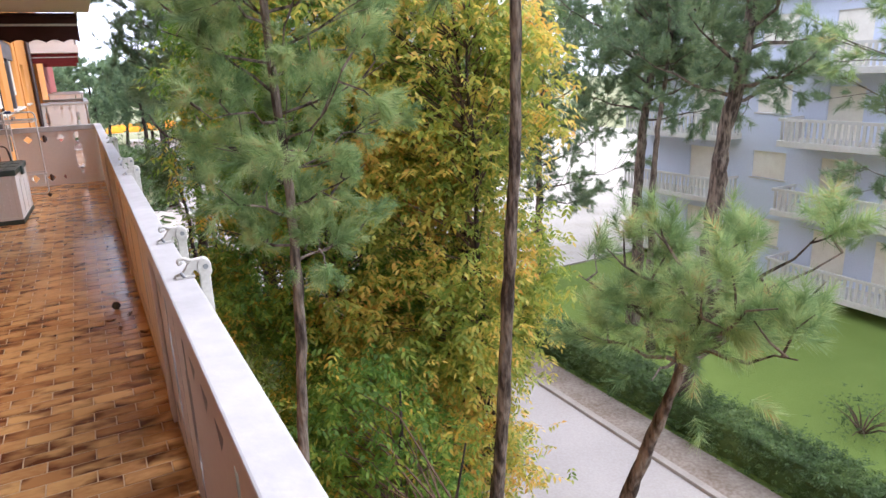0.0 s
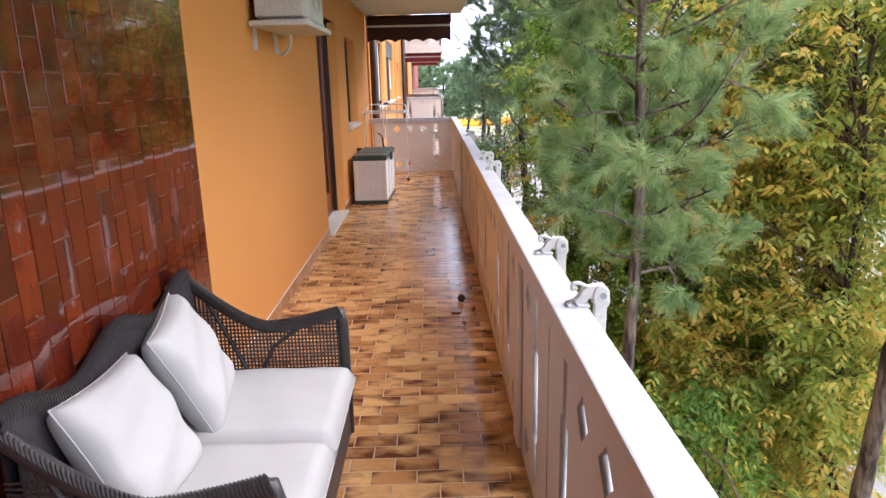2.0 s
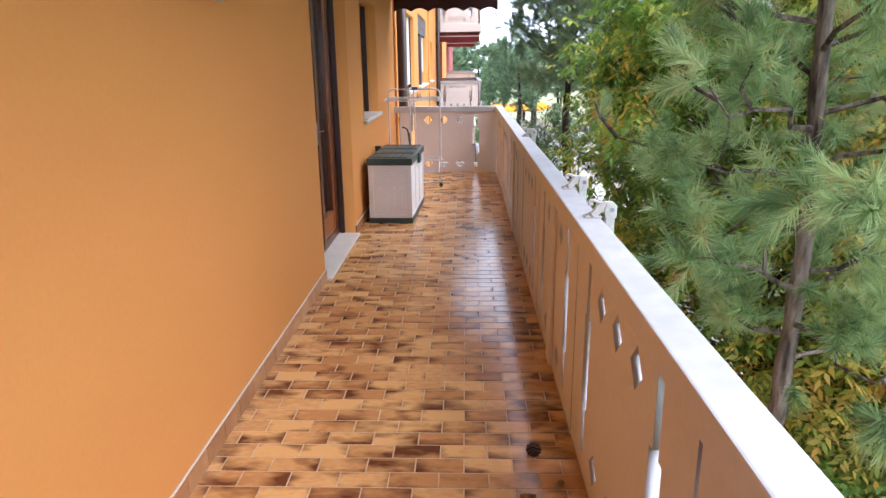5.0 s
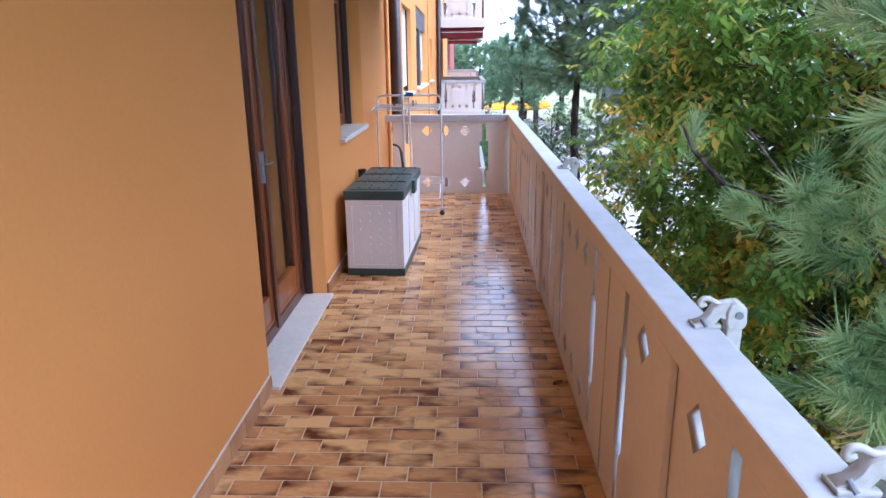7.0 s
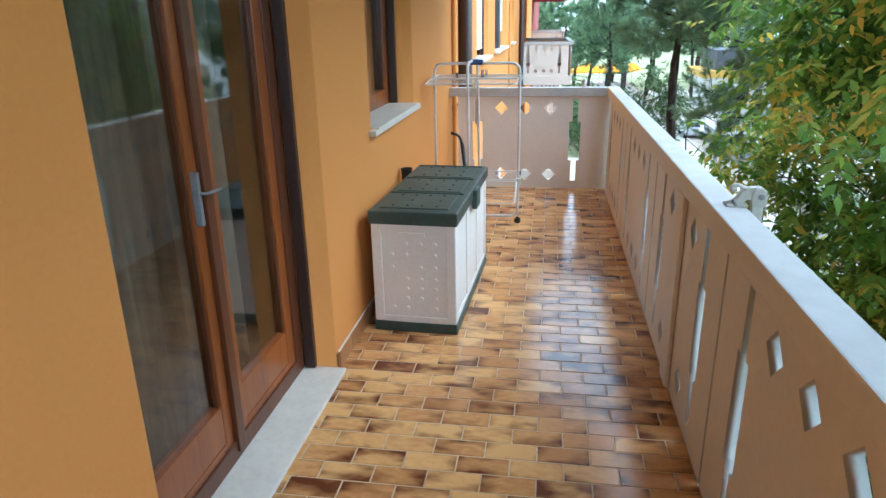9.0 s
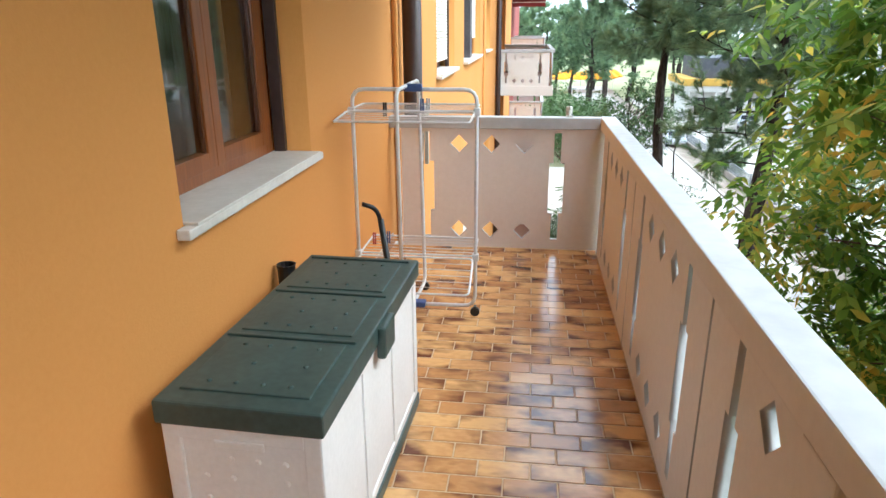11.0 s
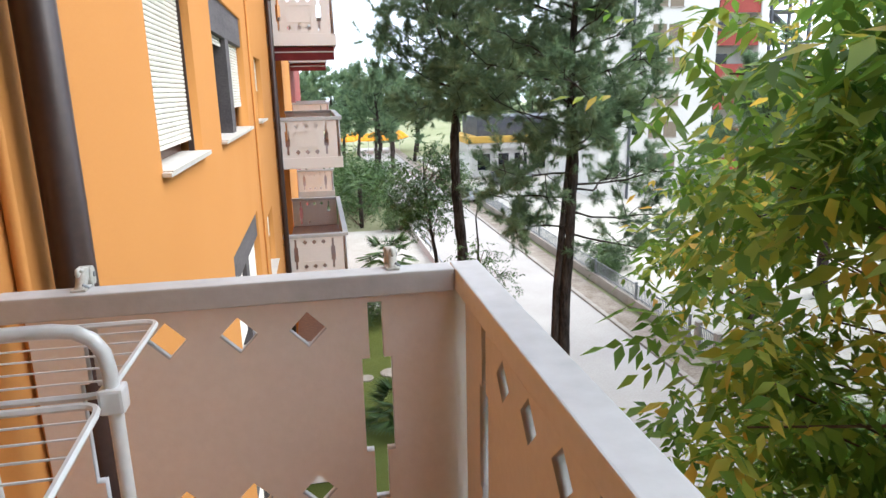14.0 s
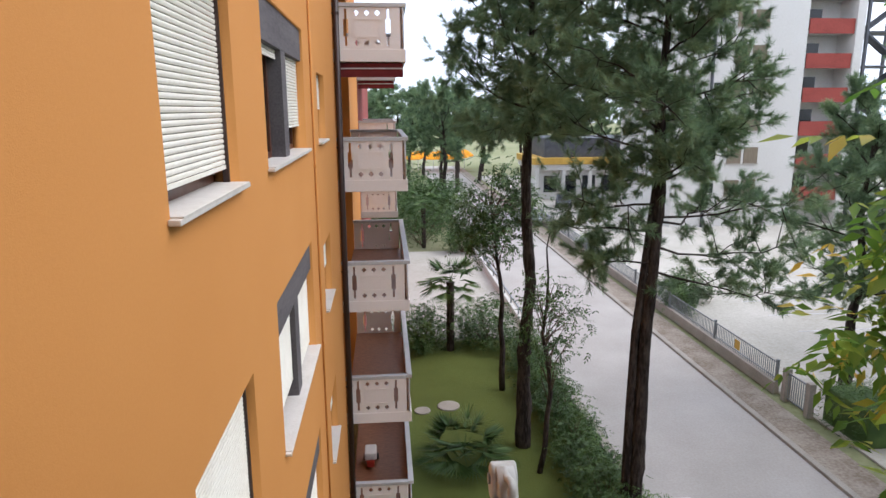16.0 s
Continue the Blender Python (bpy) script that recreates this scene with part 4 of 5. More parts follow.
def pine(base, top, girth, crown_low, spread, tufts, needles=45, length=0.13, width=0.0035, seed=1, mat=None, bark=None, label="", shape="round", boughs=26, group="",
         fork=False, top_bias=0.0, wander=0.10, low_limbs=(), clear=None):
    rng = np.random.default_rng(seed)
    base, top = np.array(base, float), np.array(top, float)
    tree = thing("pine_tree", label, "tree", at=tuple(base), group=group)
    path = trunk_path(rng, (0, 0, -0.1), top - base, 10, wander)
    height = path[-1, 2]
    radii = [girth * (1.25 - 0.25 * min(1, 4 * k / 9)) * (1 - 0.8 * (k / 9) ** 1.4) for k in range(10)]
    fine = np.linspace(0, 9, 60)
    knots = np.stack([np.interp(fine, range(10), path[:, c]) for c in range(3)], 1) + np.append(rng.normal(0, girth * 0.05, (60, 2)), np.zeros((60, 1)), 1)
    part("trunk", sweep(knots, [float(r) for r in np.interp(fine, range(10), radii) * rng.uniform(0.88, 1.1, 60)], 12), bark or BARK, tree, smooth=True)
    if fork:
        q = path[:7].copy()
        q[:, 0] -= 0.24 * np.sin(np.linspace(0.25, 1, 7) * math.pi)
        q[:, 1] += 0.1
        part("second_stem", sweep(q, [0.75 * r for r in radii[:7]], 10), bark or BARK, tree, smooth=True)
    low = crown_low - base[2]
    limbs, tips, dirs = bmesh.new(), [], []
    per = max(3, tufts // boughs)
    for k in range(boughs + len(low_limbs)):
        f = min(1.0, (k + rng.uniform(0, 1)) / boughs)
        f = f ** (1 - top_bias)
        z = low + (height - low) * f
        o = at_height(path, z)
        ang = 2.4 * k + rng.uniform(-0.4, 0.4)
        if shape == "cone":
            reach = spread * (1.0 - 0.62 * f) * rng.uniform(0.7, 1.15)
        elif shape == "flat":
            reach = spread * (0.30 + 0.70 * math.sin(math.pi * min(0.98, 0.28 + 0.68 * f))) * rng.uniform(0.7, 1.1)
        else:
            reach = spread * (0.25 + 0.95 * math.sin(math.pi * min(0.97, 0.12 + 0.80 * f)) ** 0.8) * rng.uniform(0.65, 1.12)
        rise = rng.uniform(-0.12, 0.35) + 0.5 * f
        if k >= boughs:
            z, ang, reach, rise = low_limbs[k - boughs]
            o = at_height(path, z - base[2])
        d = np.array([math.cos(ang), math.sin(ang), rise])
        if clear is not None and d[0] < 0:
            # no bough grows over the rail
            reach = min(reach, max(0.3, (base[0] + o[0] - clear - 0.25) / -d[0]))
        pts = [o]
        for j in range(1, 6):
            pts.append(o + d * reach * j / 5 + np.array([0, 0, reach * 0.18 * (j / 5) ** 2]) + rng.normal(0, 0.05 * reach / 2, 3))
        sweep(pts, [max(girth * 0.2 * (1 - 0.17 * j), 0.006) for j in range(6)], 5, limbs)
        pts = np.array(pts)
        subs = max(2, per // 7)
        for s in range(subs):
            u = rng.uniform(0.25, 1.0)
            q = pts[int(u * 4.99)] + (pts[min(5, int(u * 4.99) + 1)] - pts[int(u * 4.99)]) * ((u * 4.99) % 1)
            sd = unit(d * 0.5 + rng.normal(0, 0.65, 3) + np.array([0, 0, 0.25]))
            sl = reach * rng.uniform(0.18, 0.42)
            e = q + sd * sl
            sweep([q, (q + e) / 2 + rng.normal(0, 0.03, 3), e], [0.014, 0.010, 0.006], 4, limbs, caps=False)
            m = max(2, per // subs)
            v = rng.uniform(0.25, 1.05, (m, 1))
            tips.append(q + (e - q) * v + rng.normal(0, 0.035 + 0.014 * spread, (m, 3)))
            dirs.append(unit(sd + rng.normal(0, 0.45, (m, 3)) + np.array([0, 0, 0.3])))
    inner = max(0, tufts // 6)
    zs = rng.uniform(low, height, inner)
    o = np.array([at_height(path, z) for z in zs])
    out = unit(rng.normal(0, 1, (inner, 3)) * np.array([1, 1, 0.5]) + np.array([0, 0, 0.3]))
    tips.append(o + out * rng.uniform(0.15, 0.5, (inner, 1)) * min(spread, 1.6))
    dirs.append(out)
    tagged(part("branchwork", limbs, bark or BARK, tree), kind="stuff")
    tips, dirs = np.concatenate(tips), np.concatenate(dirs)
    if clear is not None:
        # no shoot grows over the rail
        free = (tips + dirs * 2.2 * length)[:, 0] + base[0] > clear
        tips, dirs = tips[free], dirs[free]
    tagged(part("crown", needle_crown(rng, tips, dirs, needles, length, width, mat or NEEDLES), mat or NEEDLES, tree), kind="stuff")
    return tree


def leaf_cloud(rng, centres, spread, leaves, size, mat, droop=0.5, name="crown"):
    """Sprays of leaflets round twig ends."""
    n = len(centres)
    per_spray = 7
    sprays = leaves // per_spray
    which = rng.integers(0, n, sprays)
    o = centres[which] + rng.normal(0, 1, (sprays, 3)) * spread
    axis = unit(rng.normal(0, 1, (sprays, 3)) * np.array([1, 1, 0.45]) + np.array([0, 0, -droop]))
    base, tip, wide, lift = [], [], [], []
    side = unit(np.cross(axis, np.array([0.0, 0.0, 1.0]) + rng.normal(0, 0.2, (sprays, 3))))
    L = size * rng.uniform(0.7, 1.25, (sprays, 1))
    for k in range(per_spray):
        pair, s = (k + 1) // 2, (-1 if k % 2 else 1)
        b = o + axis * L * (1.9 - 0.62 * pair)
        d = axis if k == 0 else unit(axis * 0.55 + side * s + np.array([0, 0, -0.25]) + rng.normal(0, 0.15, (sprays, 3)))
        l = L * rng.uniform(0.8, 1.1, (sprays, 1))
        w = unit(np.cross(d, np.cross(side, axis) + rng.normal(0, 0.35, (sprays, 3)))) * l * 0.21
        base.append(b)
        tip.append(b + d * l + np.array([0, 0, -0.18]) * l)
        wide.append(w)
        lift.append(np.broadcast_to(np.array([0, 0, 0.06]) * l, b.shape))
    return kite_mesh(name, *[np.concatenate(q) for q in (base, tip, wide, lift)], mat)


def broadleaf(base, top, girth, lumps, leaves, size, seed, mat, label, clumps=170, stems=1, spread=0.30, group=""):
    """A leafy tree. lumps: (x, y, z, rx, ry, rz) of the crown's masses in the world."""
    rng = np.random.default_rng(seed)
    base, top = np.array(base, float), np.array(top, float)
    tree = thing("broadleaf_tree", label, "tree", at=tuple(base), group=group)
    wood = bmesh.new()
    paths = []
    for s in range(stems):
        off = rng.normal(0, 0.25, 3) * (s > 0)
        off[2] = 0
        p = trunk_path(rng, (off[0], off[1], -0.1), top - base + off * 5, 10, 0.14)
        paths.append(p)
        bm = sweep(p, [girth * (1 - 0.85 * (k / 9) ** 1.2) * (0.75 if s else 1) for k in range(10)], 10)
        part("trunk", bm, BARK_DARK, tree, smooth=True)
    cs = []
    vol = np.array([a[3] * a[4] * a[5] for a in lumps])
    for (x, y, z, rx, ry, rz), share in zip(lumps, vol / vol.sum()):
        m = max(6, int(clumps * share))
        d = unit(rng.normal(0, 1, (m, 3))) * rng.uniform(0.25, 1.0, (m, 1)) ** 0.45
        cs.append(np.array([x, y, z]) - base + d * np.array([rx, ry, rz]))
    cs = np.concatenate(cs)
    for c in cs:
        p = paths[rng.integers(0, stems)]
        z = np.clip(c[2] - rng.uniform(0.4, 1.6), 0.5, p[-1, 2])
        o = at_height(p, z)
        m1 = o + (c - o) * 0.5 + rng.normal(0, 0.12, 3) + np.array([0, 0, 0.15])
        sweep([o, m1, c], [0.018, 0.012, 0.005], 4, wood, caps=False)
    tagged(part("branchwork", wood, TWIG, tree), kind="stuff")
    tagged(part("crown", leaf_cloud(rng, cs, spread, leaves, size, mat), mat, tree), kind="stuff")
    return tree


def shrub(x, y, rx, ry, h, leaves, size, mat, seed, label, name="shrub", category="shrub", box_like=False, group=""):
    rng = np.random.default_rng(seed)
    s = thing(name, label, category, at=(x, y, GROUND), group=group)
    if box_like:
        part("core", box(-rx * 0.8, rx * 0.8, -ry * 0.99, ry * 0.99, 0, h * 0.86, 0.08), LEAVES_HEDGE, s)
        m = 9000
        c = rng.uniform(-1, 1, (m, 3)) * np.array([rx, ry, h / 2])
        f = rng.integers(0, 5, m)
        c[f == 0, 0], c[f == 1, 0] = -rx, rx
        c[f >= 3, 2] = h / 2
        c[:, 2] += h / 2
        part("crown", leaf_cloud(rng, c, 0.07, leaves, size, mat, -0.2), mat, s)
    else:
        stems = bmesh.new()
        d = unit(rng.normal(0, 1, (60, 3))) * rng.uniform(0.3, 1, (60, 1)) ** 0.5
        c = d * np.array([rx, ry, h * 0.5]) + np.array([0, 0, h * 0.52])
        for k in range(0, 60, 4):
            sweep([(0, 0, -0.05), c[k] * 0.5 + np.array([0, 0, 0.1]), c[k]], [0.03, 0.02, 0.006], 4, stems, caps=False)
        tagged(part("stems", stems, TWIG, s), kind="stuff")
        part("crown", leaf_cloud(rng, c, 0.22 * min(rx, h), leaves, size, mat, 0.2), mat, s)
    return s


def palm(x, y, h, seed, fronds=26, reach=1.0, fan=True):
    rng = np.random.default_rng(seed)
    p = thing("palm_tree", "fan palm with a shaggy brown trunk in the garden", "palm tree", at=(x, y, GROUND))
    if h > 0.5:
        prof = []
        for k in range(14):
            prof += [(0.16 + 0.03 * (k % 2), h * k / 13)]
        part("trunk", lathe(prof, 10), BARK_DARK, p)
    tri = []
    for k in range(fronds):
        a, e = 2.4 * k, rng.uniform(-0.5, 1.1)
        d = np.array([math.cos(a) * math.cos(e), math.sin(a) * math.cos(e), math.sin(e)])
        o = np.array([0, 0, h])
        tipc = o + d * reach * rng.uniform(0.5, 0.75)
        side = unit(np.cross(d, [0, 0, 1.0]))
        tri.append([o - side * 0.012, o + side * 0.012, tipc])
        for j in range(15):
            ang = (j - 7) / 7 * 1.35
            bl = unit(d * math.cos(ang) + side * math.sin(ang))
            tip = tipc + bl * reach * 0.55 + np.array([0, 0, -0.16 * reach])
            w = np.cross(bl, d + np.array([0.1, 0, 0.4]))
            w = unit(w) * 0.03 * reach
            tri.append([tipc - w, tipc + w, tip])
    part("fronds", tri_mesh("fronds", np.array(tri), LEAVES_HEDGE), LEAVES_HEDGE, p)
    return p


# beside the balcony
pine((1.62, 7.15, GROUND), (1.75, 6.9, 5.4), 0.095, -0.35, 1.45, 1050, 110, 0.165, 0.0036, 11, label="grey-green pine with long needles close to the balcony", boughs=46, clear=0.55)
pine((4.70, 8.05, GROUND), (5.0, 6.64, 8.5), 0.13, 2.7, 2.6, 1300, 80, 0.17, 0.0045, 12, wander=0.07, label="tall bare-trunked pine with rough bark beside the street", boughs=38)
pine((5.1, 6.9, GROUND), (5.3, 4.1, -0.6), 0.17, -1.5, 1.6, 260, 110, 0.22, 0.0036, 13, wander=0.05, label="leaning young pine with drooping long needles", boughs=18, shape="flat")
broadleaf((4.6, 12.6, GROUND), (4.3, 12.2, 4.0), 0.14, [(4.1, 12.0, 1.8, 2.7, 1.7, 2.8), (4.2, 12.0, -2.0, 2.8, 2.0, 2.6), (2.4, 13.0, 0.6, 1.2, 0.9, 1.9), (2.7, 13.2, -1.9, 1.5, 1.0, 1.6), (2.8, 15.1, 0.55, 0.75, 0.5, 0.35), (3.6, 14.9, 1.9, 0.8, 0.7, 1.2), (3.6, 14.8, -1.2, 0.9, 0.6, 0.7), (4.8, 12.4, -5.4, 2.3, 2.2, 2.2)],
          150000, 0.125, 21, LEAVES_GREEN, "leafy green ash tree turning yellow beside the balcony", clumps=620, spread=0.24)
broadleaf((5.9, 10.3, GROUND), (5.8, 10.2, 2.8), 0.12, [(5.4, 10.5, 1.4, 2.3, 1.9, 2.6), (5.5, 10.4, -2.4, 2.2, 2.0, 2.4), (5.7, 10.6, -5.6, 1.7, 1.8, 2.4), (5.0, 10.4, -7.4, 1.6, 1.8, 1.5)],
          92000, 0.14, 22, LEAVES_AUTUMN, "yellowing broadleaf tree between house and street", clumps=460, stems=3)
broadleaf((3.4, 7.6, GROUND), (3.4, 7.8, -2.8), 0.10, [(3.3, 8.6, -4.4, 1.4, 1.5, 1.6), (3.2, 8.2, -6.8, 1.6, 1.8, 1.8)],
          30000, 0.125, 23, LEAVES_GREEN, "low dense yellow-green broadleaf tree under the balcony", clumps=200, stems=2)
# up the street
pine((6.05, 26.8, GROUND), (6.0, 26.6, 7.4), 0.17, -0.2, 2.6, 3600, 70, 0.22, 0.007, 31, NEEDLES_DARK, BARK_DARK, "dark umbrella pine with a forked trunk at the roadside", "round", 40, fork=True,
     low_limbs=((-1.6, 0.1, 3.4, -0.22), (-2.2, -0.5, 2.6, -0.28), (-1.0, 0.5, 3.2, -0.1), (-0.9, -0.2, 3.6, 0.0), (-2.0, 2.9, 1.6, -0.1), (-1.2, 2.6, 2.4, -0.15), (-0.6, 3.4, 2.6, -0.05)))
pine((3.97, 31.4, GROUND), (4.0, 31.4, 7.6), 0.22, 0.7, 3.0, 3200, 70, 0.24, 0.008, 32, NEEDLES_DARK, BARK_DARK, "dark umbrella pine with a straight trunk in the lawn", "round", 36)
broadleaf((4.2, 30.0, GROUND), (4.5, 30.2, -1.5), 0.09, [(4.5, 30.2, -4.6, 0.8, 0.8, 1.6)], 2500, 0.12, 33, LEAVES_HEDGE, "slender sparse young tree in the lawn", clumps=40)
broadleaf((4.1, 35.8, GROUND), (3.6, 35.6, -1.0), 0.13, [(3.6, 35.6, -2.0, 1.7, 1.7, 1.6)], 9000, 0.14, 34, LEAVES_HEDGE, "slender leaning tree with a small dark crown", clumps=60)
palm(2.55, 40.4, 3.3, 41, 34, 1.35)
palm(2.0, 30.6, 0.3, 42, 44, 1.5)
palm(2.7, 63.5, 3.6, 43, 26, 1.5)
for k, (x, y, rx, h) in enumerate(((1.2, 40.9, 1.3, 1.9), (4.3, 41.0, 1.5, 2.0), (2.6, 64.5, 3.2, 3.8), (5.6, 61.5, 1.3, 2.0), (16.9, 47.0, 1.2, 1.6),  (15.4, 44.6, 0.8, 1.5), (15.2, 60.0, 0.8, 1.6))):
    shrub(x, y, rx, rx, h, 9000 if rx > 1.1 else 5200, 0.12, LEAVES_HEDGE, 50 + k, "dense dark green garden shrub", group="garden shrubs")
for k, (x, y, rx, h) in enumerate(((-0.5, 68, 3.0, 5.5), (2.5, 70, 3.0, 5.0), (5.0, 74, 2.4, 4.4), (0.5, 78, 3.5, 6.0))):
    shrub(x, y, rx, rx, h, 7000, 0.24, LEAVES_HEDGE, 170 + k, "big dark evergreen shrub behind the yard", group="evergreen shrubs behind the yard")
for k in range(14):
    shrub(5.62 + 0.1 * math.sin(3 * k), 22.6 + 1.25 * k, 0.82, 0.85, 1.25 + 0.2 * math.sin(5 * k), 5600, 0.085, LEAVES_HEDGE, 200 + k, "loose dark green shrub in the row along the street", group="shrubs along the street")
# across the street
hedge = shrub(14.95, 11.5, 0.62, 16.0, 1.2, 120000, 0.085, LEAVES_HEDGE, 70, "long clipped dark green hedge along the pavement", "hedge", "hedge", True)
shrub(15.8, 31.2, 0.9, 1.1, 1.5, 9000, 0.06, LEAVES_HEDGE, 71, "clipped dark green hedge beside the gate", "hedge", "hedge", True)
pine((14.9, 12.6, GROUND), (15.6, 11.6, 7.0), 0.32, 0.4, 3.4, 1500, 60, 0.26, 0.008, 81, label="stout pine with rough grey bark across the street", boughs=26, mat=NEEDLES_DARK)
pine((19.3, 19.3, GROUND), (19.6, 19.0, 6.2), 0.25, -0.6, 4.2, 2200, 60, 0.28, 0.009, 82, label="pine with a bare trunk on the lawn opposite", boughs=26, shape="flat", mat=NEEDLES_DARK)
pine((19.8, 26.2, GROUND), (19.9, 26.2, 4.0), 0.22, -5.2, 5.0, 2600, 60, 0.28, 0.009, 83, label="dark spreading pine on the lawn opposite", boughs=26, shape="flat", mat=NEEDLES_DARK)
pine((18.2, 16.9, GROUND), (18.4, 17.2, 4.0), 0.16, 1.2, 2.4, 800, 50, 0.28, 0.009, 84, label="slim pine on the lawn opposite", boughs=18, mat=NEEDLES_DARK)
pine((12.9, 3.0, GROUND), (12.0, 3.6, 6.0), 0.25, -0.6, 3.4, 1700, 70, 0.22, 0.006, 85, label="grey-green pine hanging over the street", boughs=28)
pine((21.5, 9.0, GROUND), (21.3, 9.0, 2.5), 0.22, -4.4, 2.8, 1300, 60, 0.28, 0.009, 86, label="dense dark pine in the garden opposite", boughs=24, mat=NEEDLES_DARK)
pine((17.0, 33.8, GROUND), (16.8, 33.6, 1.4), 0.2, -5.8, 2.8, 1500, 60, 0.26, 0.009, 87, label="low spreading dark pine beside the car park", boughs=26, shape="flat", mat=NEEDLES_DARK, bark=BARK_DARK)
shrub(19.0, 9.4, 1.3, 1.3, 1.0, 1500, 0.07, LEAVES_HEDGE, 72, "small sparse shrub on the lawn", group="garden shrubs")
# distance
far = np.random.default_rng(5)
for k in range(22):
    x, y = [(12, 122), (8, 108), (23, 120), (33, 128), (40, 112), (11, 134), (52, 124), (26, 134), (-2, 74), (2, 84), (6, 80), (9.5, 100), (3, 104), (14, 112), (-1, 96), (20, 108), (27, 112), (36, 120), (45, 116), (6, 118), (17, 128), (60, 95)][k]
    h = far.uniform(0.5, 4.0)
    pine((x, y, GROUND), (x + far.uniform(-1, 1), y, h), 0.26, GROUND + 5.6, 4.4, 620, 40, 0.45, 0.028, 100 + k, NEEDLES_DARK, BARK_DARK, "distant dark umbrella pine", "flat", 18, group="distant pines")
for k in range(11):
    x, y = [(34, 30), (40, 36), (48, 40), (25, 39), (60, 30), (70, 20), (50, 5), (64, 0), (46, -12), (36, -14), (80, 50)][k]
    h = 0.8 if y == 39 else far.uniform(2.0, 6.0)
    pine((x, y, GROUND), (x + far.uniform(-1, 1), y, h), 0.28, GROUND + 4.6, 4.4, 620, 40, 0.45, 0.028, 130 + k, NEEDLES_DARK, BARK_DARK, "distant dark pine behind the houses", "round", 18, group="distant pines")


# ---- things on the balcony ----
def sofa():
    s = thing("wicker_sofa", "dark woven wicker two-seat garden sofa with white cushions", "sofa", at=(0, 2.60, 0))
    X0, X1, Y = -1.33, -0.645, 0.64

    def top(y):
        return 0.80 + 0.040 * math.cos(2 * math.pi * y / 0.61)

    def arm(x):
        f = (x - X0) / (X1 - X0)
        return 0.585 + 0.25 * max(0, 1 - f / 0.55) ** 1.5 + 0.065 * max(0, (f - 0.5) / 0.5) ** 1.5
    # back: a woven sheet with a thick rolled rim
    bm, n = bmesh.new(), 36
    rows = []
    for k in range(n + 1):
        y = -Y + 2 * Y * k / n
        rows.append([bm.verts.new((X0 + dx, y, z)) for dx, z in ((0.03, 0.2), (-0.0, top(y)), (0.04, top(y)), (0.075, 0.2))])
    for a, b in zip(rows, rows[1:]):
        for j in range(3):
            bm.faces.new((a[j], b[j], b[j + 1], a[j + 1]))
    part("backrest", bm, WICKER, s, "closely woven dark wicker back")
    part("back_rim", sweep([(X0 + 0.02, -Y + 2 * Y * k / n, top(-Y + 2 * Y * k / n) + 0.008) for k in range(n + 1)], 0.027, 8), WICKER, s, smooth=True)
    wraps = bmesh.new()
    for k in range(100):
        y = -Y + 2 * Y * k / 100
        c = Vector((X0 + 0.02, y, top(y) + 0.008))
        sweep([c + 0.029 * Vector((math.cos(a), 0.5 * a - 0.8, math.sin(a))) for a in np.linspace(-0.4, math.pi + 0.4, 7)], 0.006, 4, wraps, caps=False)
    tagged(part("rim_binding", wraps, WICKER, s), kind="stuff")
    for side in (-1, 1):
        m = 24
        xs = [X0 + (X1 - X0) * k / m for k in range(m + 1)]
        pth = [(x, side * (Y + 0.01), arm(x)) for x in xs] + [(X1 + 0.012, side * (Y + 0.01), arm(X1) - 0.05), (X1 + 0.012, side * Y, 0.06)]
        rim = part("arm_rim", sweep(pth, [0.027] * (m + 1) + [0.025, 0.024], 8), WICKER, s, smooth=True)
        bind = bmesh.new()
        for k in range(60):
            x = X0 + (X1 - X0) * k / 60
            c = Vector((x, side * (Y + 0.01), arm(x)))
            sweep([c + 0.029 * Vector((0.5 * a - 0.8, math.cos(a), math.sin(a))) for a in np.linspace(-0.4, math.pi + 0.4, 7)], 0.006, 4, bind, caps=False)
        tagged(part("rim_binding", bind, WICKER, rim), kind="stuff")
        weave = bmesh.new()
        for k in range(40):
            x = X0 + 0.05 + (X1 - X0 - 0.05) * k / 40
            box(x - 0.0035, x + 0.0035, side * Y - 0.003, side * Y + 0.003, 0.12, arm(x) - 0.01, bm=weave)
        for k in range(32):
            z = 0.13 + 0.0175 * k
            xs_in = [x for x in np.linspace(X0, X1, 60) if arm(x) > z]
            if len(xs_in) > 3:
                runs = [[xs_in[0]]]
                for x in xs_in[1:]:
                    if x - runs[-1][-1] > 0.03:
                        runs.append([])
                    runs[-1].append(x)
                for r in runs:
                    if len(r) > 1:
                        box(r[0], r[-1], side * Y - 0.0035, side * Y + 0.0035, z - 0.003, z + 0.003, bm=weave)
        tagged(part("open_weave", weave, WICKER, s, "open dark wicker mesh of the arm"), kind="stuff")
        for xa, xb in ((0.50, 0.26), (0.10, 0.30)):
            strap = sweep([(X0 + xa, side * (Y + 0.004), arm(X0 + xa) - 0.02), (X0 + (xa + xb) / 2, side * (Y + 0.005), 0.5), (X0 + xb, side * (Y + 0.004), 0.27)], 0.011, 6)
            part("arm_strap", strap, WICKER, s, "dark braided strap across the arm")
        part("arm_base", box(X0 + 0.02, X1, side * Y - 0.012, side * Y + 0.012, 0.06, 0.262), WICKER, s)
    part("seat_frame", box(X0 + 0.04, X1 + 0.01, -Y + 0.02, Y - 0.02, 0.18, 0.262, 0.01), WICKER, s)
